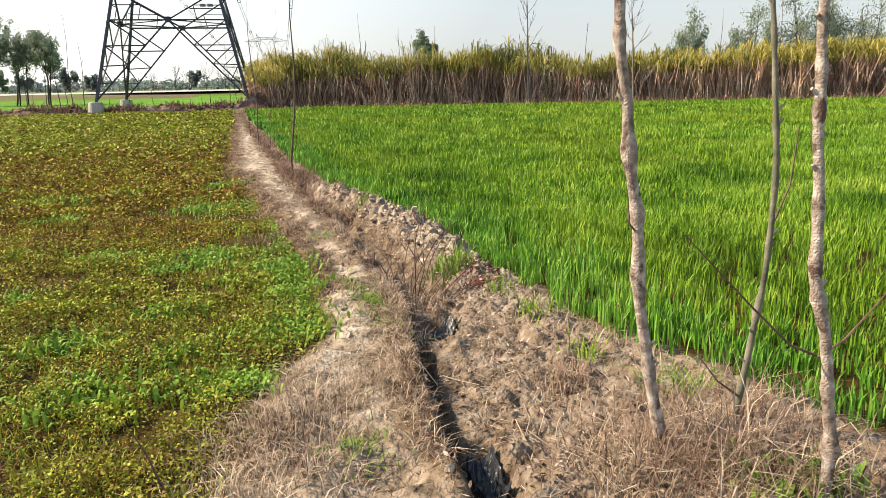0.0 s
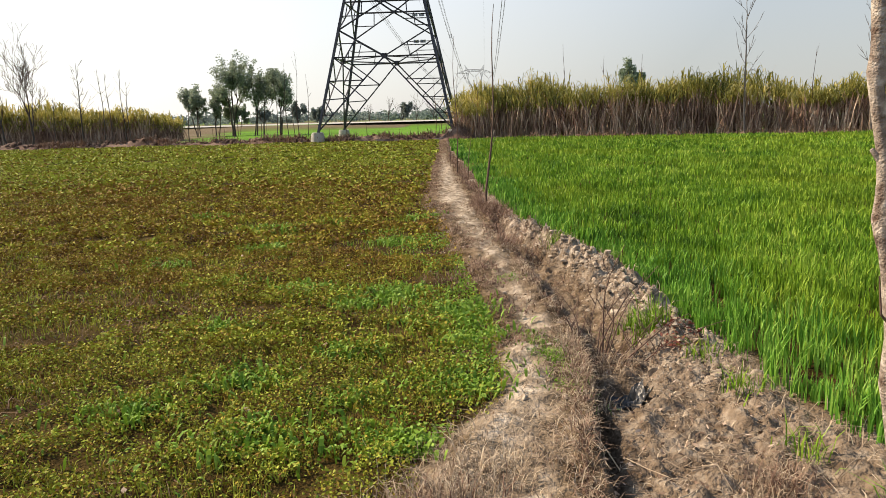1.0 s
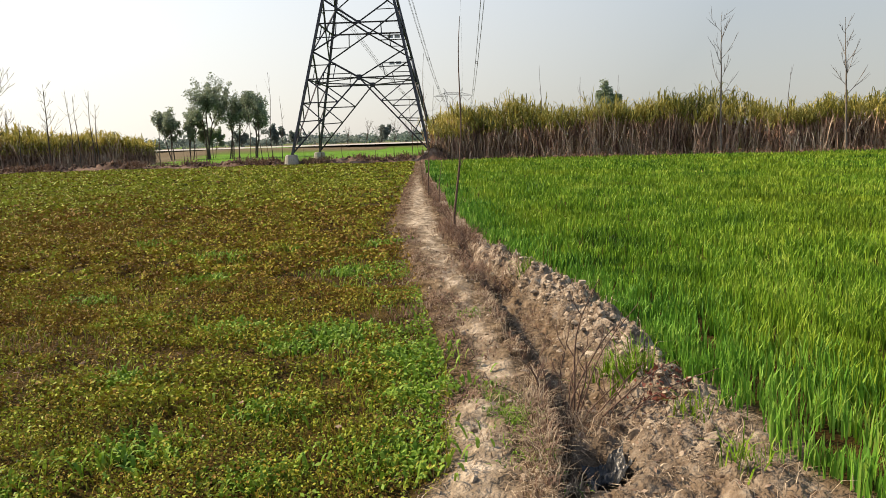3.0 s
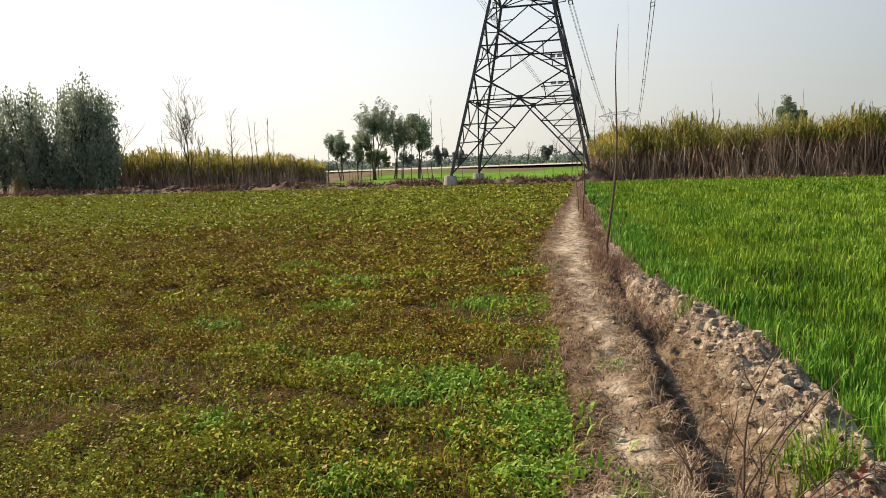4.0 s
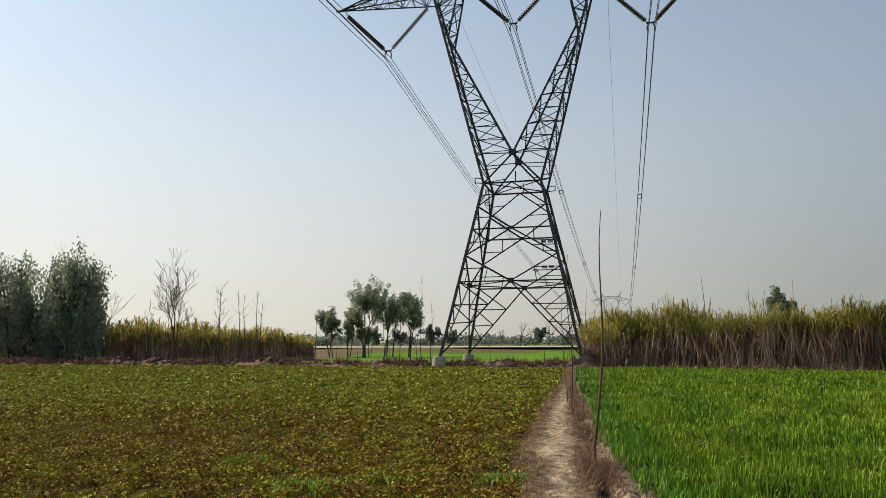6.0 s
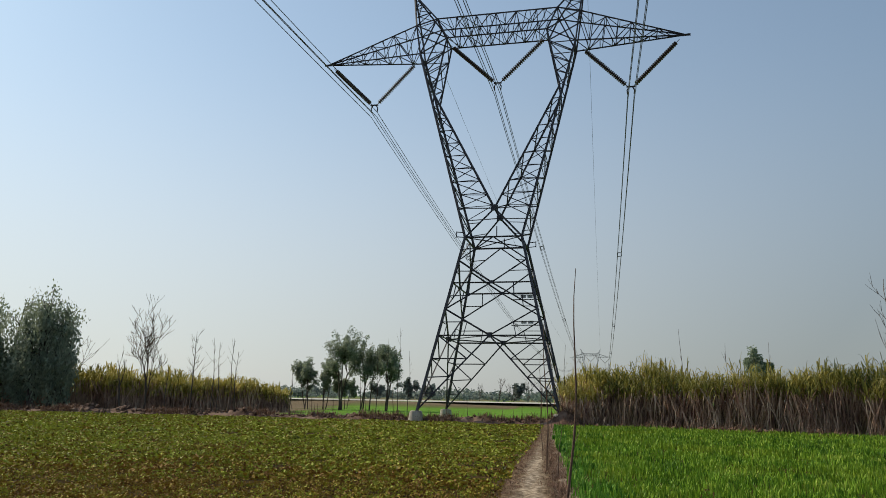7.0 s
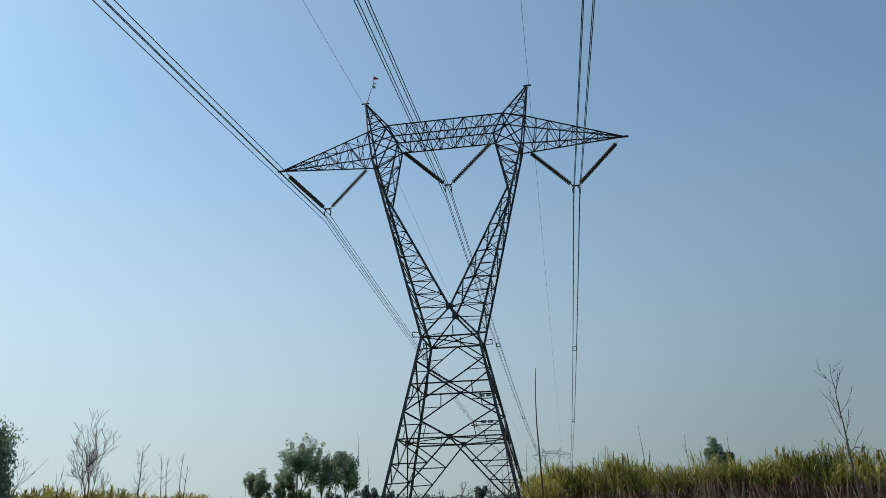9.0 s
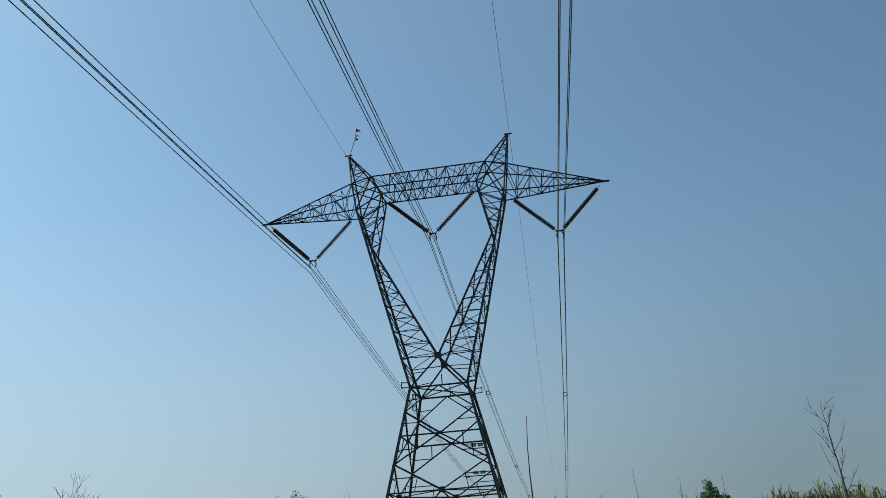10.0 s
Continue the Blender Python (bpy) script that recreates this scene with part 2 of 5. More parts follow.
def ground_height(x, y):
    L, D, E = left_edge(y), ditch_line(y), wheat_edge(y)
    wob = 0.06 * (fbm(x * 2.2, y * 2.2, 3, 5) - 0.5)
    onpath = smooth_step(x, L - 0.15, L + 0.15) * (1 - smooth_step(x, D + 0.0, D + 0.12))
    z = 0.025 * (fbm(x * 3, y * 3, 3, 1) - 0.5) * np.exp(-np.abs(y) / 60)
    z = z + onpath * (0.07 + 0.13 * (fbm(x * 5.5, y * 4.5, 5, 2) - 0.5))
    near = 1 - smooth_step(y, 11.0, 14.0)
    broken = smooth_step(fbm(y * 1.7 + x * 0.2, y * 0.0 + 3.0, 3, 15), 0.3, 0.62)
    dug = smooth_step(y, 4.4, 5.6)
    slit = np.exp(-(((x - D - 0.07 - 1.6 * wob) / (0.026 + 0.018 * broken + 0.03 * dug)) ** 2)) * (0.04 + 0.2 * near) * (0.2 + 0.9 * broken)
    # the dug floor lies lower than the path and climbs towards the wheat
    floor_low = smooth_step(x, D + 0.01, D + 0.11) * (1 - smooth_step(x, D + 0.3, E - 0.05)) * (1 - smooth_step(y, 9.0, 11.5))
    pit = 0.21 * np.exp(-((((x - 0.92) / 0.17) ** 2 + ((y - 4.48) / 0.26) ** 2) ** 2)) + 0.2 * np.exp(-((((x - 0.74) / 0.09) ** 2 + ((y - 2.58) / 0.22) ** 2) ** 2))
    bank = smooth_step(x, D + 0.12, D + 0.3) * (1 - smooth_step(x, E - 0.02, E + 0.22)) * (1 - smooth_step(y, 10.2, 12.5))
    crest = np.exp(-(((x - (E - 0.25)) / 0.22) ** 2)) * smooth_step(y, 4.6, 6.2)
    lumps = fbm(x * 5.5, y * 5.5, 4, 8)
    mid = (D + 0.15 + E - 0.3) / 2
    trough = np.exp(-(((x - mid + 0.08) / np.maximum(0.45 * (E - D - 0.3), 0.1)) ** 2)) * smooth_step(y, 4.7, 5.6) * (1 - smooth_step(y, 9.2, 10.8))
    rough = np.abs(fbm(x * 9, y * 9, 3, 11) - 0.5)
    z = z + bank * (0.6 + 0.4 * smooth_step(y, 4.4, 5.6)) * (0.0 + 0.13 * crest * (0.4 + lumps) + 0.14 * (lumps - 0.5) + 0.34 * (rough - 0.1) + 0.10 * (fbm(x * 15, y * 15, 3, 13) - 0.5)) * (1 - 0.3 * trough) - 0.05 * trough - (0.035 + 0.075 * dug) * floor_low - slit - pit
    road = 0.95 * np.exp(-(((y - 112 - 0.12 * (x + 40)) / 4.5) ** 4)) * (x < 60)
    return z + road


def soil_material():
    m = bpy.data.materials.new("field_soil")
    m.use_nodes = True
    nt, n = m.node_tree, m.node_tree.nodes
    p = n["Principled BSDF"]
    p.inputs["Roughness"].default_value, p.inputs["Specular IOR Level"].default_value = 0.95, 0.05
    tc = n.new("ShaderNodeTexCoord")

    def noise_of(scale, detail=6.0):
        t = n.new("ShaderNodeTexNoise")
        t.inputs["Scale"].default_value, t.inputs["Detail"].default_value = scale, detail
        nt.links.new(tc.outputs["Object"], t.inputs["Vector"])
        return t.outputs["Fac"]

    def ramp_of(fac, cols):
        r = n.new("ShaderNodeValToRGB")
        while len(r.color_ramp.elements) < len(cols):
            r.color_ramp.elements.new(0.5)
        for i, c in enumerate(cols):
            r.color_ramp.elements[i].position, r.color_ramp.elements[i].color = 0.3 + 0.4 * i / (len(cols) - 1), (*c, 1)
        nt.links.new(fac, r.inputs["Fac"])
        return r.outputs["Color"]

    def mask(name):
        t = n.new("ShaderNodeAttribute")
        t.attribute_name = name
        return t.outputs["Fac"]

    def over(base, top, fac):
        x = n.new("ShaderNodeMix")
        x.data_type = "RGBA"
        nt.links.new(fac, x.inputs["Factor"])
        nt.links.new(base, x.inputs["A"])
        nt.links.new(top, x.inputs["B"])
        return x.outputs["Result"]

    c = ramp_of(noise_of(2.5), [(0.026, 0.016, 0.006), (0.05, 0.033, 0.01), (0.085, 0.06, 0.02)])
    c = over(c, ramp_of(noise_of(9.0, 9.0), [(0.05, 0.033, 0.02), (0.13, 0.09, 0.055), (0.24, 0.175, 0.115)]), mask("verge"))
    c = over(c, ramp_of(noise_of(9.0, 9.0), [(0.13, 0.10, 0.072), (0.325, 0.265, 0.2), (0.55, 0.475, 0.385)]), mask("path"))
    c = over(c, ramp_of(noise_of(11.0, 9.0), [(0.075, 0.052, 0.038), (0.25, 0.195, 0.15), (0.48, 0.41, 0.33)]), mask("bank"))
    # darker soil colour along the ditch slit and in the pit
    c = over(c, ramp_of(noise_of(4.0), [(0.05, 0.035, 0.025), (0.10, 0.075, 0.055)]), mask("ditch_dark"))
    c = over(c, ramp_of(noise_of(0.15), [(0.07, 0.17, 0.02), (0.11, 0.24, 0.03)]), mask("green"))
    c = over(c, ramp_of(noise_of(0.08), [(0.11, 0.085, 0.055), (0.17, 0.135, 0.09)]), mask("fallow"))
    nt.links.new(c, p.inputs["Base Color"])
    relief = n.new("ShaderNodeBump")
    relief.inputs["Strength"].default_value, relief.inputs["Distance"].default_value = 1.0, 0.04
    nt.links.new(noise_of(38.0, 5.0), relief.inputs["Height"])
    nt.links.new(relief.outputs["Normal"], p.inputs["Normal"])
    return m


def spread(lo, hi, step, reach, grow=1.16):
    """Coordinates: even steps from lo to hi, then ever wider ones out to the reach."""
    mid = list(np.arange(lo, hi, step))
    out, s = [mid[-1]], step
    while out[-1] < reach[1]:
        s *= grow
        out.append(out[-1] + s)
    back, s = [mid[0]], step
    while back[-1] > reach[0]:
        s *= grow
        back.append(back[-1] - s)
    return np.array(back[:0:-1] + mid + out[1:])


def build_ground():
    xs = spread(-1.0, 2.4, 0.024, (-2500, 2500), 1.13)
    ys = spread(1.8, 10.5, 0.03, (-800, 3500), 1.06)
    X, Y = np.meshgrid(xs, ys)
    Z = ground_height(X, Y)
    nx, ny = len(xs), len(ys)
    i = (np.arange(ny - 1)[:, None] * nx + np.arange(nx - 1)[None]).ravel()
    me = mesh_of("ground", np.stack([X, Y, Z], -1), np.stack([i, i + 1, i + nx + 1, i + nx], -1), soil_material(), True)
    x, y = X.ravel(), Y.ravel()
    L, D, E = left_edge(y), ditch_line(y), wheat_edge(y)
    jag = 0.25 * (fbm(x * 4, y * 4, 3, 31) - 0.5)
    verge = smooth_step(x + jag, L - 0.12, L + 0.1) * (1 - smooth_step(x, D, D + 0.15)) * (y < 49)
    inset = 0.3 * smooth_step(y, 4.5, 7.0)
    lip = 0.04 + 0.12 * smooth_step(y, 2.2, 3.2)
    path = smooth_step(x + 1.5 * jag, L - 0.05 + 0.6 * inset, L + 0.15 + inset) * (1 - smooth_step(x + 0.8 * jag, D - 0.2 - lip, D + 0.06 - lip)) * (y < 49)
    path = path * (0.7 + 0.3 * smooth_step(fbm(x * 2.5, y * 1.3, 3, 33), 0.3, 0.6))
    bank = smooth_step(x, D + 0.02, D + 0.15) * (1 - smooth_step(x + jag, E, E + 0.25)) * (y < 49)
    mid = (D + E) / 2 - 0.15
    low = np.exp(-(((x + 0.6 * jag - mid) / np.maximum(0.4 * (E - D - 0.3), 0.1)) ** 2)) * smooth_step(y, 4.7, 5.6) * (1 - smooth_step(y, 9.2, 10.8))
    verge = np.maximum(verge, low)
    bank = bank * (1 - 0.75 * low)
    trampled = bank * (1 - smooth_step(y, 4.1, 5.2))
    verge = np.maximum(verge, trampled)
    bank = bank * (1 - 0.5 * trampled)
    path = path * (0.72 + 0.28 * smooth_step(y, 3.2, 4.2))
    edge = 49.3 - np.where(x > -2.3, 0.33 * (np.maximum(x, -2.3) + 2.3), 0)
    bund = np.exp(-(((y - edge) / 0.9) ** 2))
    # dark soil mask: along the slit up to y = 13, and round the pit
    ditch_dark = np.exp(-(((x - D - 0.07) / 0.09) ** 2)) * (y < 13) * 0.8
    ditch_dark = np.maximum(ditch_dark, np.exp(-(((x - 0.93) / 0.18) ** 2) - ((y - 4.5) / 0.3) ** 2))
    far = y > edge + 0.9
    green = (far & (x > -24 - 0.28 * (y - 52)) & (x < 60) & (y < 107 + 0.12 * (x + 40))) | ((y > 122) & (fbm(x * 0.01, y * 0.02, 2, 40) > 0.5))
    fallow = far & ~green
    for name, values in (("verge", np.maximum(verge, bund)), ("path", path), ("bank", bank), ("ditch_dark", ditch_dark), ("green", green), ("fallow", fallow)):
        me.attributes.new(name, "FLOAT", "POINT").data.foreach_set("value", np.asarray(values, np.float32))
    return tagged(new("ground", me), "flat farmland soil with trodden path, ditch and low bund", "ground", kind="structure")


build_ground()


def bund_edge(x):
    return 49.3 + 0.6 * (fbm(x * 0.12, x * 0.0, 2, 3) - 0.5) - np.where(x > -2.3, 0.33 * (np.maximum(x, -2.3) + 2.3), 0)


def bund_height(x, y):
    d = (y - bund_edge(x)) / 0.75
    body = np.exp(-(d**2)) * np.where(x > -0.8, 0.4, 1.0) * (0.07 + 0.42 * fbm(x * 0.55, y * 0.55, 4, 21) ** 1.5 * 1.6) * np.where(x > -2.3, 0.7, 1.0)
    heap = 0.6 * np.exp(-(((x + 1.7) / 0.85) ** 2) - ((y - 48.5) / 0.6) ** 2)
    return body + heap * (0.7 + 0.6 * fbm(x * 3, y * 3, 3, 29)) + np.exp(-(d**2)) * np.where(x > -0.8, 0.1, 0.42) * (fbm(x * 3.6, y * 3.6, 4, 27) - 0.42)


bxs, bds = np.linspace(-66, 42, 980), np.linspace(-1.7, 1.7, 27)
BXX, BDD = np.meshgrid(bxs, bds)
BYY = bund_edge(BXX) + BDD
bi = (np.arange(26)[:, None] * 980 + np.arange(979)[None]).ravel()
BUND_SOIL = material("bund_soil", [(0.045, 0.024, 0.017), (0.11, 0.064, 0.047), (0.23, 0.16, 0.12)], 1.6, 0.95, 0.8, 14.0)
tagged(new("earth_bund", mesh_of("earth_bund", np.stack([BXX, BYY, bund_height(BXX, BYY) - 0.015], -1), np.stack([bi, bi + 1, bi + 981, bi + 980], -1), BUND_SOIL, True)), "low rough brown earth bund along the field's end", "bund", kind="structure")

# pale far road on its low embankment
road = Shape()
rx = np.linspace(-420, 58, 80)
ry = 112 + 0.12 * (rx + 40)
rv = np.concatenate([np.stack([rx, ry - 2.6, np.full(80, 0.9)], -1), np.stack([rx, ry + 2.6, np.full(80, 1.07)], -1)])
k = np.arange(79)
road.add(rv, np.stack([k, k + 1, k + 81, k + 80], -1))
tagged(new("road", road.mesh("road", ASPHALT)), "pale country road along a low embankment", "road", kind="structure")


# ---- plants in bulk ----
rng = np.random.default_rng(4)


def blades(x, y, z, height, width, lean, rng):
    """Bent grass blades, three triangles each."""
    n = len(x)
    az = rng.uniform(0, 2 * np.pi, n)
    dirx, diry = np.cos(az), np.sin(az)
    face = az + np.pi / 2 + rng.uniform(-0.6, 0.6, n)
    sx, sy = np.cos(face) * width / 2, np.sin(face) * width / 2
    b = lean * height
    base = np.stack([x, y, z], -1)
    side = np.stack([sx, sy, np.zeros(n)], -1)
    mid = base + np.stack([dirx * b * 0.3, diry * b * 0.3, height * 0.58], -1)
    tip = base + np.stack([dirx * b, diry * b, height * (1 - 0.25 * np.minimum(lean, 2.5))], -1)
    V = np.stack([base - side, base + side, mid + side * 0.85, mid - side * 0.85, tip], 1)
    i = np.arange(n)[:, None] * 5
    F = np.concatenate([i + np.array([[0, 1, 2]]), i + np.array([[0, 2, 3]]), i + np.array([[3, 2, 4]])])
    return V.reshape(-1, 3), F


def leaflets(c, size, rng, up=0.75, slim=0.6):
    """Diamond-shaped leaves round the points c."""
    n = len(c)
    az = rng.uniform(0, 2 * np.pi, n)
    t = np.stack([np.cos(az), np.sin(az), rng.normal(0, 1 - up, n)], -1)
    t /= np.linalg.norm(t, axis=1)[:, None]
    nrm = np.stack([rng.normal(0, 1 - up + 0.15, n), rng.normal(0, 1 - up + 0.15, n), np.full(n, up)], -1)
    s = np.cross(t, nrm)
    s /= np.linalg.norm(s, axis=1)[:, None] + 1e-9
    size = np.broadcast_to(size, (n,))[:, None]
    V = np.stack([c - t * size, c + s * size * slim, c + t * size, c - s * size * slim], 1)
    return V.reshape(-1, 3), np.arange(n * 4).reshape(-1, 4)


def stuff(name, pieces, mat, label, category):
    s = Shape()
    for V, F in pieces:
        s.add(V, F)
    return tagged(new(name, s.mesh(name, mat)), label, category, kind="stuff")


# wheat, thinner and coarser with distance along the field; darker and fuller beside the ditch
pieces, lush_rows = [], []
for y0, y1, dens, w, hgt in ((1.6, 5, 1900, 0.0105, 0.19), (5, 9, 1500, 0.0115, 0.19), (9, 15, 650, 0.0165, 0.19), (15, 26, 230, 0.027, 0.2), (26, 50, 88, 0.05, 0.22)):
    mid = (y0 + y1) / 2
    n = int(dens * (y1 - y0) * (1.0 * mid + 0.2))
    y = rng.uniform(y0, y1, n)
    x = wheat_edge(y) + 0.05 + rng.uniform(0, 1, n) * (1.0 * y + 0.2)
    x = x + 0.12 * (fbm(x * 3, y * 3, 2, 60) - 0.5) * 2
    vigour = 0.5 * fbm(x * 0.7, y * 0.7, 3, 61) + 0.5 * fbm(x * 4, y * 4, 2, 62)
    stand = fbm(x * (0.08 / w), y * (0.08 / w), 2, 63)
    keep = (stand > rng.uniform(0.2, 0.44, n) + 0.1 * (1 - smooth_step(y, 4.0, 8.0))) & (y < cane_front(x) - 1.7) & (vigour + 0.9 * smooth_step(x - wheat_edge(y), 0, 0.5) > 0.45) & (x > wheat_edge(y) - 0.04)
    x, y, vigour = x[keep], y[keep], vigour[keep]
    h = hgt * (0.2 + 1.5 * vigour) * rng.uniform(0.7, 1.2, len(x))
    watered = 1 - smooth_step(x - wheat_edge(y) + 0.8 * (fbm(x * 0.8, y * 0.8, 2, 64) - 0.5), 0.1, 1.3) > rng.uniform(0.1, 0.95, len(x))
    for chosen, bag in ((~watered, pieces), (watered, lush_rows)):
        m = int(chosen.sum())
        bag.append(blades(x[chosen], y[chosen], ground_height(x[chosen], y[chosen]) - 0.01, h[chosen], w * rng.uniform(0.7, 1.3, m), rng.uniform(0.02, 0.5, m) ** 1.2, rng))
n = 50000  # the field goes on beside and behind the walk
y = rng.uniform(-9, 16, n)
x = wheat_edge(y) + 0.05 + rng.uniform(0, 15, n)
keep = (y < 1.6) | (x > wheat_edge(y) + y + 0.2)
x, y = x[keep], y[keep]
pieces.append(blades(x, y, ground_height(x, y) - 0.01, rng.uniform(0.1, 0.24, len(x)), rng.uniform(0.025, 0.042, len(x)), rng.uniform(0.05, 0.5, len(x)), rng))
stuff("lush_wheat", lush_rows, LUSH_WHEAT, "dark blue-green wheat standing thick along the ditch", "wheat")
stuff("wheat_field", pieces, WHEAT, "young bright green wheat growing densely in a field", "wheat")

# low clover with brown leaves among the green
pieces, green = [], []
for y0, y1, dens, size, wide in ((1.8, 5, 11500, 0.0092, 0.8), (5, 9, 5800, 0.013, 1.0), (9, 16, 1650, 0.0235, 1.0), (16, 28, 560, 0.042, 1.0), (28, 49, 170, 0.072, 1.0)):
    n = int(dens * (y1 - y0) * (wide * (y0 + y1) / 2 + 0.8))
    y = rng.uniform(y0, y1, n)
    x = left_edge(y) + 0.05 - rng.uniform(0, 1, n) * (wide * y + 0.8)
    cover = fbm(x * 1.6, y * 1.6, 4, 70)
    fade = smooth_step(left_edge(y) - x, -0.05, 0.45)
    clump = fbm(x * (0.065 / size), y * (0.065 / size), 2, 71)
    keep = (clump > rng.uniform(0.24, 0.5, n)) & (cover > 0.15 + 0.26 * (1 - fade)) & (rng.uniform(0, 1, n) < 0.25 + 0.75 * fade)
    keep &= y < 48.7
    keep &= fbm(x * 0.75, y * 1.5, 3, 74) > rng.uniform(0.3, 0.42, n) * (1 - smooth_step(y, 9, 16))
    x, y, cover, clump = x[keep], y[keep], cover[keep], clump[keep]
    z = ground_height(x, y) + rng.uniform(0.0, 1, len(x)) * (0.01 + 0.16 * np.maximum(cover - 0.3, 0) + 0.2 * np.maximum(clump - 0.35, 0)) + size * 0.2
    share = 0.52 * (1 - smooth_step(y, 4.0, 9.0)) + 0.75 * smooth_step(y, 11, 26)
    lush = share + 0.7 * (fbm(x * 0.9, y * 0.9, 3, 72) - 0.5) > rng.uniform(0.05, 0.95, len(x))
    grown = leaflets(np.stack([x, y, z], -1), size * rng.uniform(0.45, 1.0, len(x)) ** 1.5 * 1.5, rng, 0.45, 0.55)[0].reshape(-1, 4, 3)
    for chosen, bag in ((~lush, pieces), (lush, green)):
        bag.append((grown[chosen].reshape(-1, 3), np.arange(4 * chosen.sum()).reshape(-1, 4)))
for y0, y1, n, w in ((1.9, 6, 26000, 0.006), (6, 12, 30000, 0.009)):
    y = y0 + (y1 - y0) * rng.uniform(0, 1, n)
    x = left_edge(y) - rng.uniform(0, 1, n) * (0.95 * y + 0.6)
    keep = fbm(x * 2.1, y * 2.1, 3, 75) > rng.uniform(0.38, 0.6, n)
    x, y = x[keep], y[keep]
    h = rng.uniform(0.025, 0.085, len(x))
    lush = rng.uniform(0, 1, len(x)) < 0.6
    for chosen, bag in ((~lush, pieces), (lush, green)):
        m = int(chosen.sum())
        bag.append(blades(x[chosen], y[chosen], ground_height(x[chosen], y[chosen]), h[chosen], w * rng.uniform(0.6, 1.5, m), rng.uniform(0.1, 1.1, m), rng))
n = 60000  # the field goes on beside and behind the walk
y = rng.uniform(-9, 16, n)
x = left_edge(y) - rng.uniform(0, 15, n)
keep = ((y < 1.8) | (x < left_edge(y) - y - 0.7)) & (fbm(x * 1.6, y * 1.6, 4, 70) > 0.3)
x, y = x[keep], y[keep]
pieces.append(leaflets(np.stack([x, y, ground_height(x, y) + rng.uniform(0.01, 0.08, len(x))], -1), rng.uniform(0.032, 0.06, len(x)), rng, 0.5, 0.55))
stuff("clover_field", pieces, CLOVER, "low olive and brownish clover covering a field", "clover")
stuff("green_clover", green, FRESH, "fresh yellow-green clover mixed into the field", "clover")


# ---- sugar cane ----
def ribbons(base, az, length, droop, width, rng, segs=4, rise=1.2):
    """Long arching leaves from the points base: rise first, then droop."""
    n = len(base)
    s = np.linspace(0, 1, segs + 1)[None, :]
    out = length[:, None] * (s * 0.85) * droop[:, None]
    up = length[:, None] * (rise * s - (0.45 + 0.9 * droop[:, None]) * s**2)
    cx, cy = np.cos(az)[:, None], np.sin(az)[:, None]
    mid = np.stack([base[:, 0:1] + out * cx, base[:, 1:2] + out * cy, base[:, 2:3] + up], -1)
    w = width[:, None] / 2 * np.array([0.6, 1.0, 0.9, 0.6, 0.05, 0.02])[None, : segs + 1]
    turn = az[:, None] + np.pi / 2 + rng.uniform(-0.5, 0.5, (n, 1))
    side = np.stack([np.cos(turn) * w, np.sin(turn) * w, np.zeros_like(w)], -1)
    V = np.concatenate([mid - side, mid + side], 1)
    k = segs + 1
    q = np.array([[j, j + 1, k + j + 1, k + j] for j in range(segs)])
    F = (np.arange(n)[:, None, None] * 2 * k + q[None]).reshape(-1, 4)
    return V.reshape(-1, 3), F


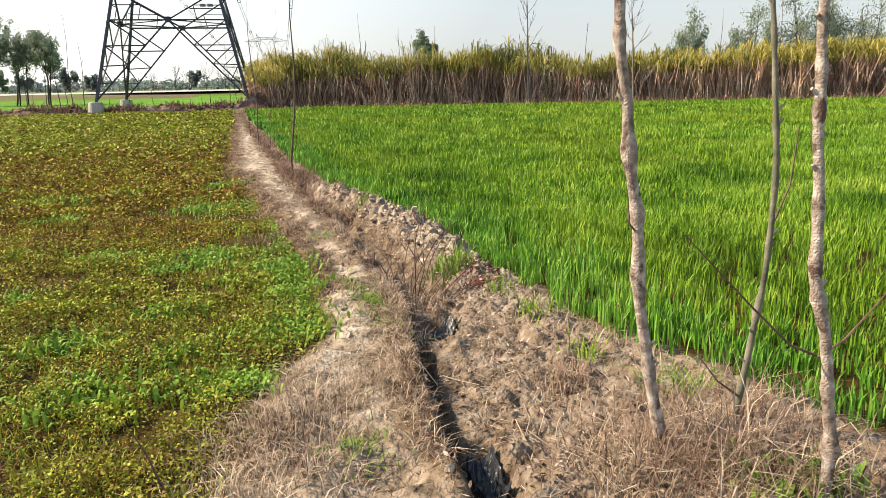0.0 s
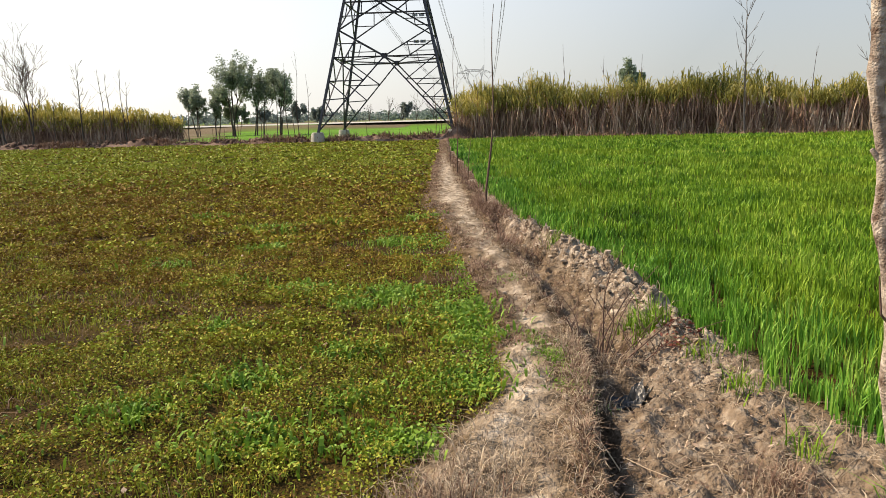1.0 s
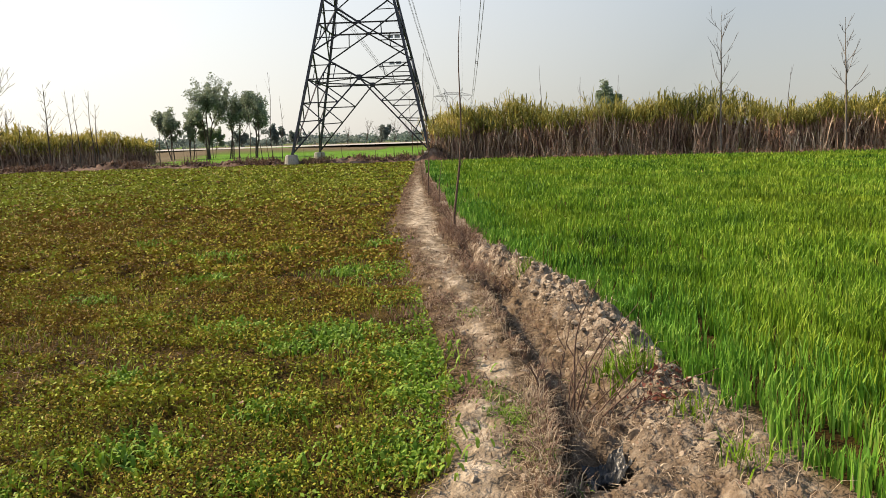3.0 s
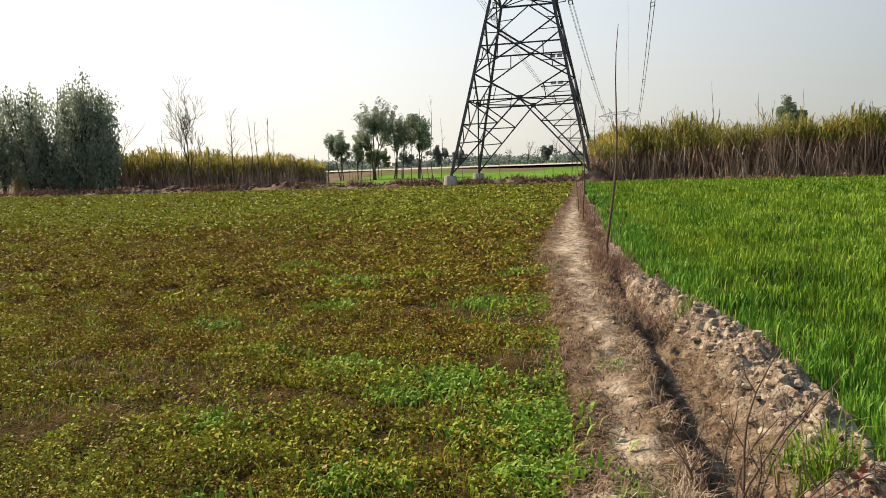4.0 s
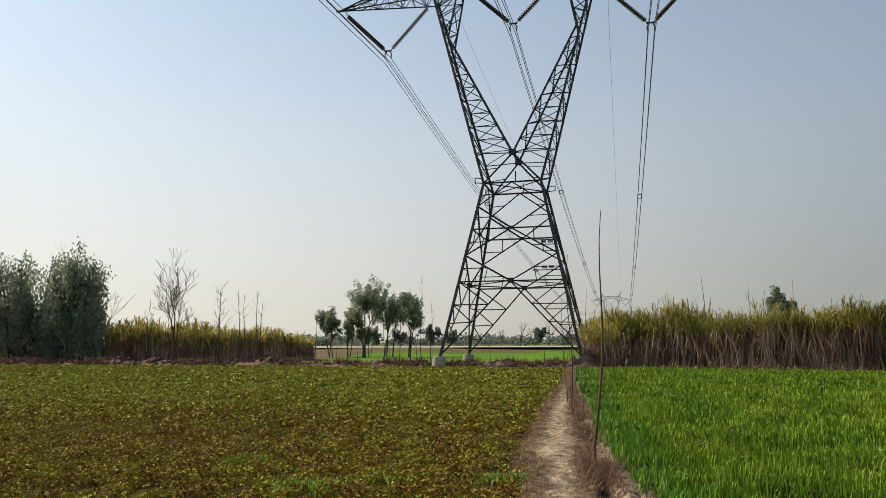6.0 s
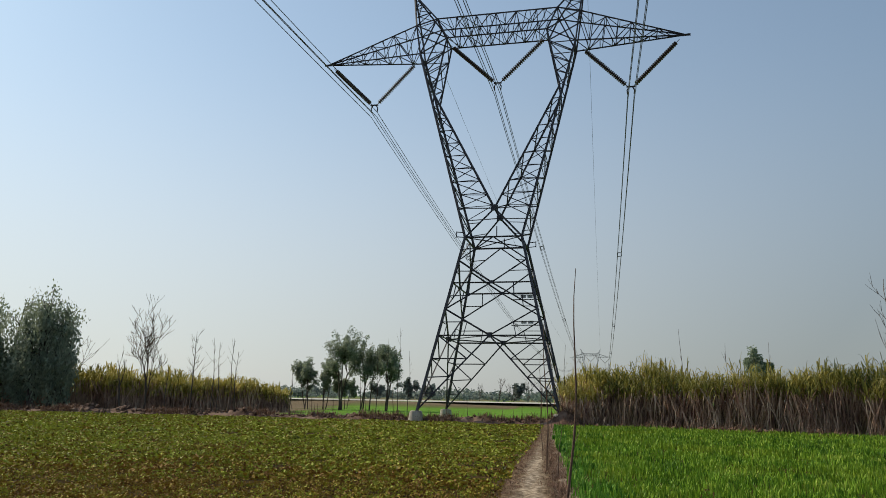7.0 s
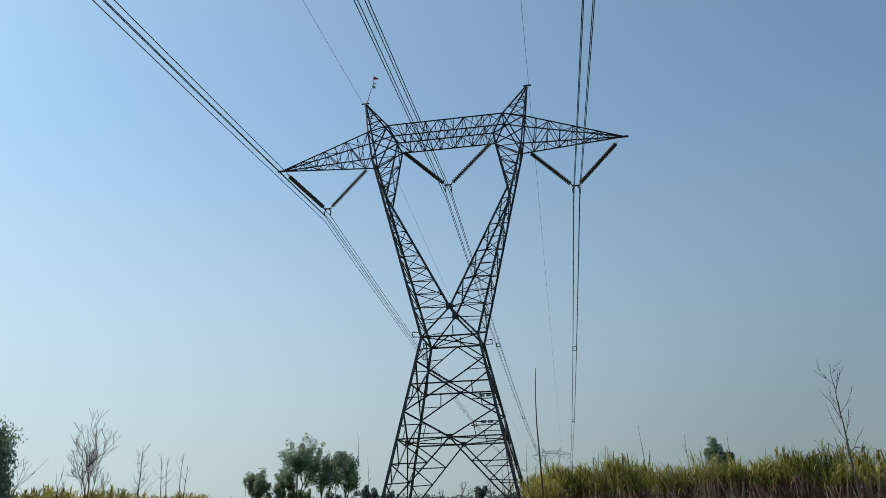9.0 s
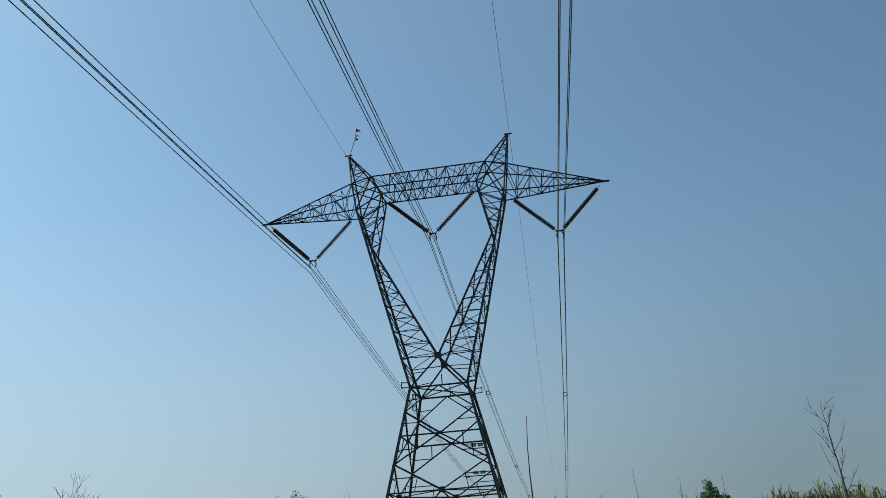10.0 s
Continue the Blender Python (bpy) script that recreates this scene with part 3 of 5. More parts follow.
def sugarcane_field(name, fx, fy, rows, tops, height, seed, label, taper=1.0, broad=1.0):
    """fx, fy: the front line's plan; rows of whole stalks behind it, then a deep belt of which only the tops show."""
    r = np.random.default_rng(seed)
    fx, fy = np.asarray(fx, float), np.asarray(fy, float)
    run = np.concatenate([[0], np.cumsum(np.hypot(np.diff(fx), np.diff(fy)))])
    nrm = np.array([-(fy[-1] - fy[0]), fx[-1] - fx[0]])
    nrm /= np.linalg.norm(nrm)

    size = []

    def place(n, d0, d1):
        stools = max(1, n // 4)
        which = r.integers(0, stools, n)
        s = np.clip(r.uniform(0, run[-1], stools)[which] + r.normal(0, 0.13, n), 0, run[-1])
        d = r.uniform(d0, d1, stools)[which] + r.normal(0, 0.13, n)
        jut = 0.5 * (fbm(s * 0.4, s * 0, 2, seed) - 0.5)
        size.append(1 + (taper - 1) * s / run[-1])
        return np.interp(s, run, fx) + nrm[0] * (d + jut), np.interp(s, run, fy) + nrm[1] * (d + jut)

    x, y = place(int(run[-1] * rows * (13 if broad == 1 else 19)), 0.0, rows * 0.55)
    tx, ty = place(int(run[-1] * tops * 4), rows * 0.55, rows * 0.55 + tops)
    field = tagged(new(name), label, "sugarcane", kind="stuff")
    vig = 0.6 * fbm(x * 0.25, y * 0.25, 2, seed + 3) + 0.4 * fbm(x * 1.1, y * 1.1, 2, seed + 4)
    h = size[0] * height * (0.42 + 0.7 * vig) * np.where(r.uniform(size=len(x)) < 0.08, 1.08, 1.0) * r.uniform(0.84, 1.12, len(x))
    lean = r.normal(0, 0.15, (len(x), 2)) * h[:, None]
    stalk = Shape()
    ang = np.array([0.3, 2.4, 4.5])
    for level in range(2):
        lo, hi = 0.42 * level, 0.42 * (level + 1) if level == 0 else 0.8
        R = r.uniform(0.02, 0.042, len(x))[:, None]
        ring = []
        for f in (lo, hi):
            cx, cy = x + lean[:, 0] * f**1.4, y + lean[:, 1] * f**1.4
            ring.append(np.stack([cx[:, None] + R * np.cos(ang), cy[:, None] + R * np.sin(ang), np.repeat((h * f * 0.8)[:, None], 3, 1)], -1))
        V = np.concatenate(ring, 1)
        i = np.arange(len(x))[:, None, None] * 6
        F = (i + np.array([[[0, 1, 4, 3], [1, 2, 5, 4], [2, 0, 3, 5]]])).reshape(-1, 4)
        stalk.add(V.reshape(-1, 3), F)
    part("stalks", stalk.mesh("stalks", CANE_STALK), field, "reddish-brown bare cane stalks")
    dry = Shape()
    for k in range(6):
        f = r.uniform(0.12, 0.66, len(x))
        b = np.stack([x + lean[:, 0] * f**1.4, y + lean[:, 1] * f**1.4, h * f * 0.9], -1)
        dry.add(*ribbons(b, r.uniform(0, 2 * np.pi, len(x)), r.uniform(0.6, 1.4, len(x)), r.uniform(0.2, 0.9, len(x)), r.uniform(0.03, 0.072, len(x)), r, 4, r.uniform(-0.6, 0.7)))
    for k in range(2):
        b = np.stack([tx, ty, size[1] * height * r.uniform(0.1, 0.5, len(tx))], -1)
        dry.add(*ribbons(b, r.uniform(0, 2 * np.pi, len(tx)), r.uniform(0.7, 1.5, len(tx)), r.uniform(0.1, 0.6, len(tx)), r.uniform(0.08, 0.14, len(tx)), r, 4, r.uniform(-0.5, 0.7)))
    part("dry_leaves", dry.mesh("dry_leaves", CANE_DRY), field, "hanging withered straw-coloured leaves")
    green = Shape()
    for k in range(6):
        f = r.uniform(0.62 if broad == 1 else 0.4, 0.86, len(x))
        b = np.stack([x + lean[:, 0] * f**1.4, y + lean[:, 1] * f**1.4, h * f * 0.9], -1)
        green.add(*ribbons(b, r.uniform(0, 2 * np.pi, len(x)), h * r.uniform(0.22, 0.38, len(x)), r.uniform(0.15, 1.1, len(x)), broad * r.uniform(0.03, 0.075, len(x)), r))
    th = size[1] * height * (0.42 + 0.7 * (0.6 * fbm(tx * 0.25, ty * 0.25, 2, seed + 3) + 0.4 * fbm(tx * 1.1, ty * 1.1, 2, seed + 4))) * r.uniform(0.85, 1.1, len(tx))
    for k in range(6):
        b = np.stack([tx, ty, th * r.uniform(0.6, 0.8, len(tx))], -1)
        green.add(*ribbons(b, r.uniform(0, 2 * np.pi, len(tx)), th * r.uniform(0.24, 0.4, len(tx)), r.uniform(0.15, 0.9, len(tx)), broad * r.uniform(0.04, 0.07, len(tx)), r))
    part("green_leaves", green.mesh("green_leaves", CANE_GREEN), field, "arching yellow-green leaf tops")
    return field


cx = np.linspace(-1.9, 46, 24)
sugarcane_field("sugarcane_field", cx, cane_front(cx) + 0.2, 5, 7, 4.7, 5, "tall ripe sugarcane with yellow-green tops and dry stalks")
# the end of that stand, seen along the track by the tower
sugarcane_field("sugarcane_field", [-2.1, -2.0, -1.7], [64.0, 56.0, 48.6], 3, 2, 4.1, 6, "end of the tall sugarcane stand beside the pylon")
sugarcane_field("sugarcane_field", [-53, -40, -28.2], [54.0, 58.0, 66.0], 4, 5, 6.0, 7, "stand of yellow-topped sugarcane behind the bund", 0.54, 1.6)


# ---- lattice tower ----
def bar(a, b, w):
    """A steel angle from a to b with flanges of width w."""
    a, b = Vector(a), Vector(b)
    d = (b - a).normalized()
    s = d.cross(Vector((0.2, 0.9, 0.38)))
    s.normalize()
    u = s.cross(d)
    t = w * 0.22
    sect = [(-w / 2, -w / 2), (w / 2, -w / 2), (w / 2, -w / 2 + t), (-w / 2 + t, -w / 2 + t), (-w / 2 + t, w / 2), (-w / 2, w / 2)]
    V = [p + s * x + u * y for p in (a, b) for x, y in sect]
    F = [(i, (i + 1) % 6, 6 + (i + 1) % 6, 6 + i) for i in range(6)]
    F += [(0, 1, 2, 3), (0, 3, 4, 5), (9, 8, 7, 6), (11, 10, 9, 6)]
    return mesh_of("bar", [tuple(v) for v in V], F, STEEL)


def lerp(a, b, t):
    return tuple(p + (q - p) * t for p, q in zip(a, b))


def steel_tower():
    root = tagged(new("transmission_tower"), "tall grey lattice steel pylon with forked upper body", "pylon", "pylons of the power line")

    def run(name, a, b, w):
        part(name, bar(a, b, w), root)

    def lace(a0, a1, b0, b1, n, w, rungs=True):
        """Zigzag between two chords."""
        for i in range(n):
            p, q = (lerp(a0, a1, i / n), lerp(b0, b1, (i + 1) / n)) if i % 2 == 0 else (lerp(b0, b1, i / n), lerp(a0, a1, (i + 1) / n))
            run("brace", p, q, w)
            if rungs and i:
                run("brace", lerp(a0, a1, i / n), lerp(b0, b1, i / n), w)

    def half(h):
        return 4.62 + (2.03 - 4.62) * (h - 0.64) / (12.83 - 0.64)

    corner = [(-1, -1), (1, -1), (1, 1), (-1, 1)]

    def leg(c, h):
        return (c[0] * half(h), c[1] * half(h), h)

    for c in corner:
        run("leg", leg(c, 0.4), leg(c, 12.83), 0.155)
        for k in range(3, 24):
            x, y, h = leg(c, k * 0.5)
            if c == (1, -1):
                run("step_bolt", (x, y, h), (x + 0.17, y, h), 0.03)
    h1, hb, h2, hc, hw = 5.74, 7.57, 9.45, 11.1, 12.83
    for i in range(4):
        a, b = corner[i], corner[(i + 1) % 4]

        def mid(h):
            return lerp(leg(a, h), leg(b, h), 0.5)

        run("belt", leg(a, h1), leg(b, h1), 0.09)
        run("belt", leg(a, h2), leg(b, h2), 0.1)
        run("belt", leg(a, hw), leg(b, hw), 0.115)
        for c in (a, b):
            run("main_brace", mid(h1), leg(c, 0.8), 0.1)
            run("main_brace", mid(h1), leg(c, hb), 0.09)
            run("main_brace", mid(h2), leg(c, hb), 0.1)
            run("main_brace", mid(h2), leg(c, hc), 0.1)
            run("main_brace", mid(hw), leg(c, hc), 0.09)
            # redundants that stiffen the lower legs
            m1, m2, m3 = lerp(mid(h1), leg(c, 0.8), 0.32), lerp(mid(h1), leg(c, 0.8), 0.56), lerp(mid(h1), leg(c, 0.8), 0.78)
            run("brace", m2, leg(c, 2.9), 0.06)
            run("brace", m3, leg(c, 1.85), 0.056)
            run("brace", m1, leg(c, 4.15), 0.065)
            run("brace", m3, leg(c, 2.9), 0.056)
            run("brace", m2, leg(c, 4.15), 0.06)
            run("brace", m1, leg(c, h1), 0.065)
            d1, d2 = lerp(mid(h1), leg(c, hb), 0.5), lerp(mid(h2), leg(c, hb), 0.5)
            run("brace", d1, leg(c, 6.65), 0.056)
            run("brace", d1, lerp(mid(h1), leg(c, h1), 0.5), 0.056)
            run("brace", d2, leg(c, 8.5), 0.056)
            run("brace", d2, lerp(mid(h2), leg(c, h2), 0.55), 0.056)
            d3 = lerp(mid(h2), leg(c, hc), 0.5)
            run("brace", d3, leg(c, 10.3), 0.056)
            run("brace", lerp(mid(hw), leg(c, hc), 0.5), leg(c, 11.9), 0.056)
    # inner hip braces of the lower body and the plan brace of the waist
    mids = [lerp(leg(corner[i], h1), leg(corner[(i + 1) % 4], h1), 0.5) for i in range(4)]
    for i in range(4):
        run("brace", mids[i], mids[(i + 1) % 4], 0.065)
        run("gusset", (mids[i][0], mids[i][1], h1 - 0.18), (mids[i][0], mids[i][1], h1 + 0.18), 0.3)
        top = lerp(leg(corner[i], h2), leg(corner[(i + 1) % 4], h2), 0.5)
        run("gusset", (top[0], top[1], h2 - 0.115), (top[0], top[1], h2 + 0.115), 0.24)
        run("brace", leg(corner[i], hw), leg(corner[(i + 2) % 4], hw), 0.065)
    # climbing guard round the waist
    g = 2.65
    ring = [(-g, -g, 12.95), (g, -g, 12.95), (g, g, 12.95), (-g, g, 12.95)]
    for c in (0, 1, 2, 3):
        x, y, _ = leg(corner[c], hw)
        for k in (0, 0.35):
            run("guard_arm", (x, y, hw + k), (ring[c][0], y, hw + k + 0.065), 0.06)
        run("guard_arm", (ring[c][0], y, hw), (ring[c][0], y, hw + 0.45), 0.05)
    for y in (-2.03, 2.03):
        run("guard_post", (0.25, y, hw), (0.25, y, hw + 0.75), 0.06)
    # fork: outer and inner chords of both limbs, front and back
    for s in (-1, 1):
        out0, out1 = {}, {}
        for f in (-1, 1):
            o0, o1 = (s * 2.03, f * 2.03, hw), (s * 6.0, f * 0.9, 28.0)
            crotch, knee_in = (0.0, f * 1.5, 15.05), (s * 4.78, f * 1.12, 24.4)
            knee_out = lerp(o0, o1, (24.4 - hw) / (28.0 - hw))
            top_in = (s * 3.87, f * 0.9, 29.15)
            cr_out = lerp(o0, o1, (15.05 - hw) / (28.0 - hw))
            run("fork_chord", o0, o1, 0.14)
            run("fork_chord", crotch, knee_in, 0.125)
            run("fork_chord", knee_in, top_in, 0.105)
            run("fork_chord", top_in, (s * 4.7, f * 0.9, 30.85), 0.1)
            run("main_brace", o0, crotch, 0.105)
            run("brace", lerp(o0, crotch, 0.5), lerp(o0, o1, 0.065), 0.056)
            run("brace", crotch, cr_out, 0.065)
            lace(cr_out, knee_out, crotch, knee_in, 9, 0.056)
            lace(knee_out, o1, knee_in, top_in, 4, 0.065)
            run("brace", o1, top_in, 0.09)
            out0[f], out1[f] = (o0, cr_out, knee_out, o1), (crotch, knee_in, top_in)
            run("gusset", (s * 0.05, f * 1.5, 14.85), (s * 0.05, f * 1.5, 15.3), 0.32)
        lace(out0[-1][0], out0[-1][2], out0[1][0], out0[1][2], 11, 0.065)
        lace(out1[-1][0], out1[-1][1], out1[1][0], out1[1][1], 9, 0.065, False)
        lace(out0[-1][2], out0[-1][3], out0[1][2], out0[1][3], 4, 0.06)
        lace(out1[-1][1], out1[-1][2], out1[1][1], out1[1][2], 4, 0.06, False)
        # outer arm
        tip = (s * 14.0, 0.0, 28.13)
        for f in (-1, 1):
            low, high = (s * 6.0, f * 0.9, 28.0), (s * 6.35, f * 0.9, 30.42)
            run("arm_chord", low, tip, 0.1)
            run("arm_chord", high, tip, 0.1)
            run("arm_chord", (s * 4.7, f * 0.9, 30.85), high, 0.1)
            run("brace", low, high, 0.1)
            run("brace", low, (s * 4.7, f * 0.9, 30.85), 0.09)
            run("brace", (s * 3.87, f * 0.9, 29.15), high, 0.09)
            lace(high, lerp(high, tip, 0.86), low, lerp(low, tip, 0.86), 7, 0.06)
            # earth-wire peak
            peak = (s * 6.8, f * 0.12, 33.65)
            run("peak_chord", high, peak, 0.1)
            run("peak_chord", (s * 4.7, f * 0.9, 30.85), peak, 0.1)
            lace(high, peak, (s * 4.7, f * 0.9, 30.85), peak, 4, 0.055)
        lace((s * 6.0, -0.9, 28.0), lerp((s * 6.0, -0.9, 28.0), tip, 0.9), (s * 6.0, 0.9, 28.0), lerp((s * 6.0, 0.9, 28.0), tip, 0.9), 8, 0.06)
        lace((s * 6.35, -0.9, 30.42), lerp((s * 6.35, -0.9, 30.42), tip, 0.9), (s * 6.35, 0.9, 30.42), lerp((s * 6.35, 0.9, 30.42), tip, 0.9), 7, 0.055)
        for z, x in ((28.0, 6.0), (30.42, 6.35), (30.85, 4.7), (29.15, 3.87)):
            run("brace", (s * x, -0.9, z), (s * x, 0.9, z), 0.09)
        run("peak_cap", (s * 6.5, 0, 33.68), (s * 7.15, 0, 33.68), 0.115)
        run("arm_tip", (s * 13.6, 0, 28.13), (s * 14.3, 0, 28.13), 0.16)
    # bridge between the limbs
    for f in (-1, 1):
        run("bridge_chord", (-3.87, f * 0.9, 29.15), (3.87, f * 0.9, 29.15), 0.1)
        run("bridge_chord", (-4.7, f * 0.9, 30.85), (4.7, f * 0.9, 30.85), 0.1)
        lace((-4.7, f * 0.9, 30.85), (4.7, f * 0.9, 30.85), (-3.87, f * 0.9, 29.15), (3.87, f * 0.9, 29.15), 12, 0.06)
    lace((-3.87, -0.9, 29.15), (3.87, -0.9, 29.15), (-3.87, 0.9, 29.15), (3.87, 0.9, 29.15), 9, 0.06)
    lace((-4.7, -0.9, 30.85), (4.7, -0.9, 30.85), (-4.7, 0.9, 30.85), (4.7, 0.9, 30.85), 9, 0.055)
    # insulator strings in V pairs, with their yokes
    for ax, az, bx, bz, px, pz in ((-13.5, 27.8, -6.5, 27.7, -9.9, 24.35), (-3.75, 28.95, 3.75, 28.95, 0.0, 25.45), (13.5, 27.8, 6.5, 27.7, 9.9, 24.35)):
        for x, z in ((ax, az), (bx, bz)):
            a, b = np.array((x, 0, z)), np.array((px + (0.18 if x > px else -0.18), 0, pz))
            pts, rad = [a, lerp(a, b, 0.07)], [0.025, 0.025]
            n = 25
            for k in range(n):
                t = 0.07 + 0.88 * k / n
                for dt, r in ((0.0, 0.06), (0.006, 0.18), (0.02, 0.17), (0.025, 0.06)):
                    pts.append(lerp(a, b, t + dt))
                    rad.append(r)
            pts += [lerp(a, b, 0.96), b]
            rad += [0.03, 0.03]
            part("insulator_string", Shape().tube(pts, rad, 9).mesh("insulator_string", GLAZE), root, "dark ribbed porcelain insulator string")
        yoke = Shape()
        yoke.tube([(px - 0.3, 0, pz), (px + 0.3, 0, pz)], [0.06, 0.06], 6)
        for k in (-1, 1):
            yoke.tube([(px + k * 0.12, 0, pz), (px + k * 0.27, 0, pz - 0.28), (px + k * 0.23, 0, pz - 0.6)], [0.045, 0.05, 0.05], 6)
        part("yoke", yoke.mesh("yoke", STEEL), root)
    # plates bolted to the back face
    for x, z in ((1.85, 9.2), (1.85, 7.3)):
        for k in (-1, 1):
            s = Shape()
            y = half(z) + 0.02
            V = [(x + k * 0.26 + i * 0.2, y + j * 0.015, z + l * 0.11) for i in (-1, 1) for j in (-1, 1) for l in (-1, 1)]
            s.add(V, [(0, 1, 3, 2), (4, 6, 7, 5), (0, 4, 5, 1), (2, 3, 7, 6), (0, 2, 6, 4), (1, 5, 7, 3)])
            part("plate", s.mesh("plate", SIGN), root, "small pale notice plate")
        run("belt", (x - 1.2, half(z), z - 0.22), (x + 1.1, half(z), z - 0.22), 0.07)
    return root


TX, TY = -6.64, 53.54
FAR = 471.0
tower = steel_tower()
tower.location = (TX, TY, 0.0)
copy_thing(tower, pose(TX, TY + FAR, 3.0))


def footing(x, y, tilt):
    bm = bmesh.new()
    bmesh.ops.create_cone(bm, cap_ends=True, segments=20, radius1=0.54, radius2=0.42, depth=0.95)
    bmesh.ops.bevel(bm, geom=[e for e in bm.edges if all(v.co.z > 0 for v in e.verts)], offset=0.05, segments=2, affect="EDGES")
    for v in bm.verts:
        v.co += v.normal * 0.05 * (noise.noise(v.co * 2.3 + Vector((x, y, 0))))
    me = bpy.data.meshes.new("concrete_footing")
    bm.to_mesh(me)
    bm.free()
    me.materials.append(CONCRETE)
    ob = new("concrete_footing", me)
    ob.matrix_world = pose(x, y, 0.25, tilt, 0, 0)
    return tagged(ob, "squat weathered concrete footing under a pylon leg", "footing", "footings of the pylon")


for sx in (-1, 1):
    for sy in (-1, 1):
        footing(TX + sx * 4.66, TY + sy * 4.66, 0)

# conductors: bundles of four, sagging in both spans; and two thin earth wires
BACK = -380.0


def span(x, z, r, name, label):
    """One wire from behind, over the tower and on to the next one."""
    pts = []
    for t in np.linspace(0, 1, 56):
        pts.append((x, TY + BACK * (1 - t), z + 1.0 * (1 - t) - 4 * 7.2 * t * (1 - t)))
    for t in np.linspace(0, 1, 44)[1:]:
        pts.append((x, TY + FAR * t, z + 3.0 * t - 4 * 11.5 * t * (1 - t)))
    me = Shape().tube(pts, [r] * len(pts), 5).mesh(name, WIRE)
    return tagged(new(name, me), label, "cable", "wires of the power line")


for px, pz in ((-9.9, 24.35), (0.0, 25.45), (9.9, 24.35)):
    for dx in (-0.23, 0.23):
        for dz in (-0.6, -1.02):
            span(TX + px + dx, pz + dz, 0.025, "conductor_cable", "thin grey aluminium conductor cable slung between pylons")
    for side, length, sag, rise in ((1, FAR, 11.5, 3.0), (-1, -BACK, 7.2, 1.0)):
        for d in ((42, 98, 152, 206) if side > 0 else (40,)):
            t = d / length
            z = pz + rise * t - 4 * sag * t * (1 - t)
            s = Shape()
            box = [(-0.25, -0.58), (0.25, -0.58), (0.25, -1.04), (-0.25, -1.04)]
            for k in range(4):
                (x0, z0), (x1, z1) = box[k], box[(k + 1) % 4]
                s.tube([(TX + px + x0, TY + side * d, z + z0), (TX + px + x1, TY + side * d, z + z1)], [0.05, 0.05], 5)
            tagged(new("bundle_spacer", s.mesh("bundle_spacer", STEEL)), "square steel spacer clamped on the conductor bundle", "spacer", "spacers of the power line")
for s in (-1, 1):
    span(TX + s * 6.95, 33.55, 0.014, "earth_wire", "very thin steel earth wire on the pylon peaks")

# weathered flags tied to the peak
flag = tagged(new("flag"), "small ragged flag on a bent stick at the pylon peak", "flag")
flag.location = (TX - 6.7, TY, 33.7)
part("stick", Shape().tube([(0, 0, 0), (0.25, 0, 0.9), (0.5, 0, 1.7), (0.6, 0, 2.8)], [0.03, 0.028, 0.022, 0.015], 6).mesh("stick", TWIG), flag)
for nm, mt, x, z, w, h in (("cloth", RED_CLOTH, 0.56, 2.45, 0.38, 0.3), ("cloth", WHITE_CLOTH, 0.5, 1.95, 0.3, 0.25), ("cloth", GREEN_CLOTH, 0.48, 1.6, 0.25, 0.3)):
    gx, gz = np.meshgrid(np.linspace(0, 1, 7), np.linspace(0, 1, 5))
    V = np.stack([x + gx * w, 0.06 * np.sin(gx * 7 + gz * 2), z + (gz - 0.5) * h * (1 - 0.4 * gx) - 0.12 * gx], -1)
    V = np.concatenate([V.reshape(-1, 3), V.reshape(-1, 3) + (0, 0.008, 0)])
    i = (np.arange(4)[:, None] * 7 + np.arange(6)[None]).ravel()
    F = np.stack([i, i + 1, i + 8, i + 7], -1)
    part(nm, mesh_of("cloth", V, np.concatenate([F, F[:, ::-1] + 35]), mt, True), flag)


# ---- trees ----
def grow(shape, r, base, way, length, radius, depth, tips, spread_=0.55, kids=3, up=0.15, sides=6, wander=0.12):
    """A limb and its branches; tips gathers the ends."""
    n = 5
    pts, rad = [np.array(base)], [radius]
    d = np.array(way) / np.linalg.norm(way)
    for k in range(n):
        d = d + r.normal(0, wander, 3) + (0, 0, up * 0.2)
        d /= np.linalg.norm(d)
        pts.append(pts[-1] + d * length / n)
        rad.append(max(0.014, radius * (1 - 0.55 * (k + 1) / n)))
    shape.tube(pts, rad, max(3, sides))
    if depth == 0:
        tips.append((pts[-1], d, length))
        tips.append((pts[2], d, length))
        return
    for k in range(kids):
        at = r.integers(2, n + 1) if k < kids - 1 else n
        side = r.normal(0, 1, 3)
        side -= d * side.dot(d)
        side /= np.linalg.norm(side)
        nd = d * (1 - spread_ * 0.5) + side * spread_ + (0, 0, up)
        grow(shape, r, pts[at], nd, length * r.uniform(0.6, 0.82), rad[at] * 0.84, depth - 1, tips, spread_, kids, up, sides - 1, wander)


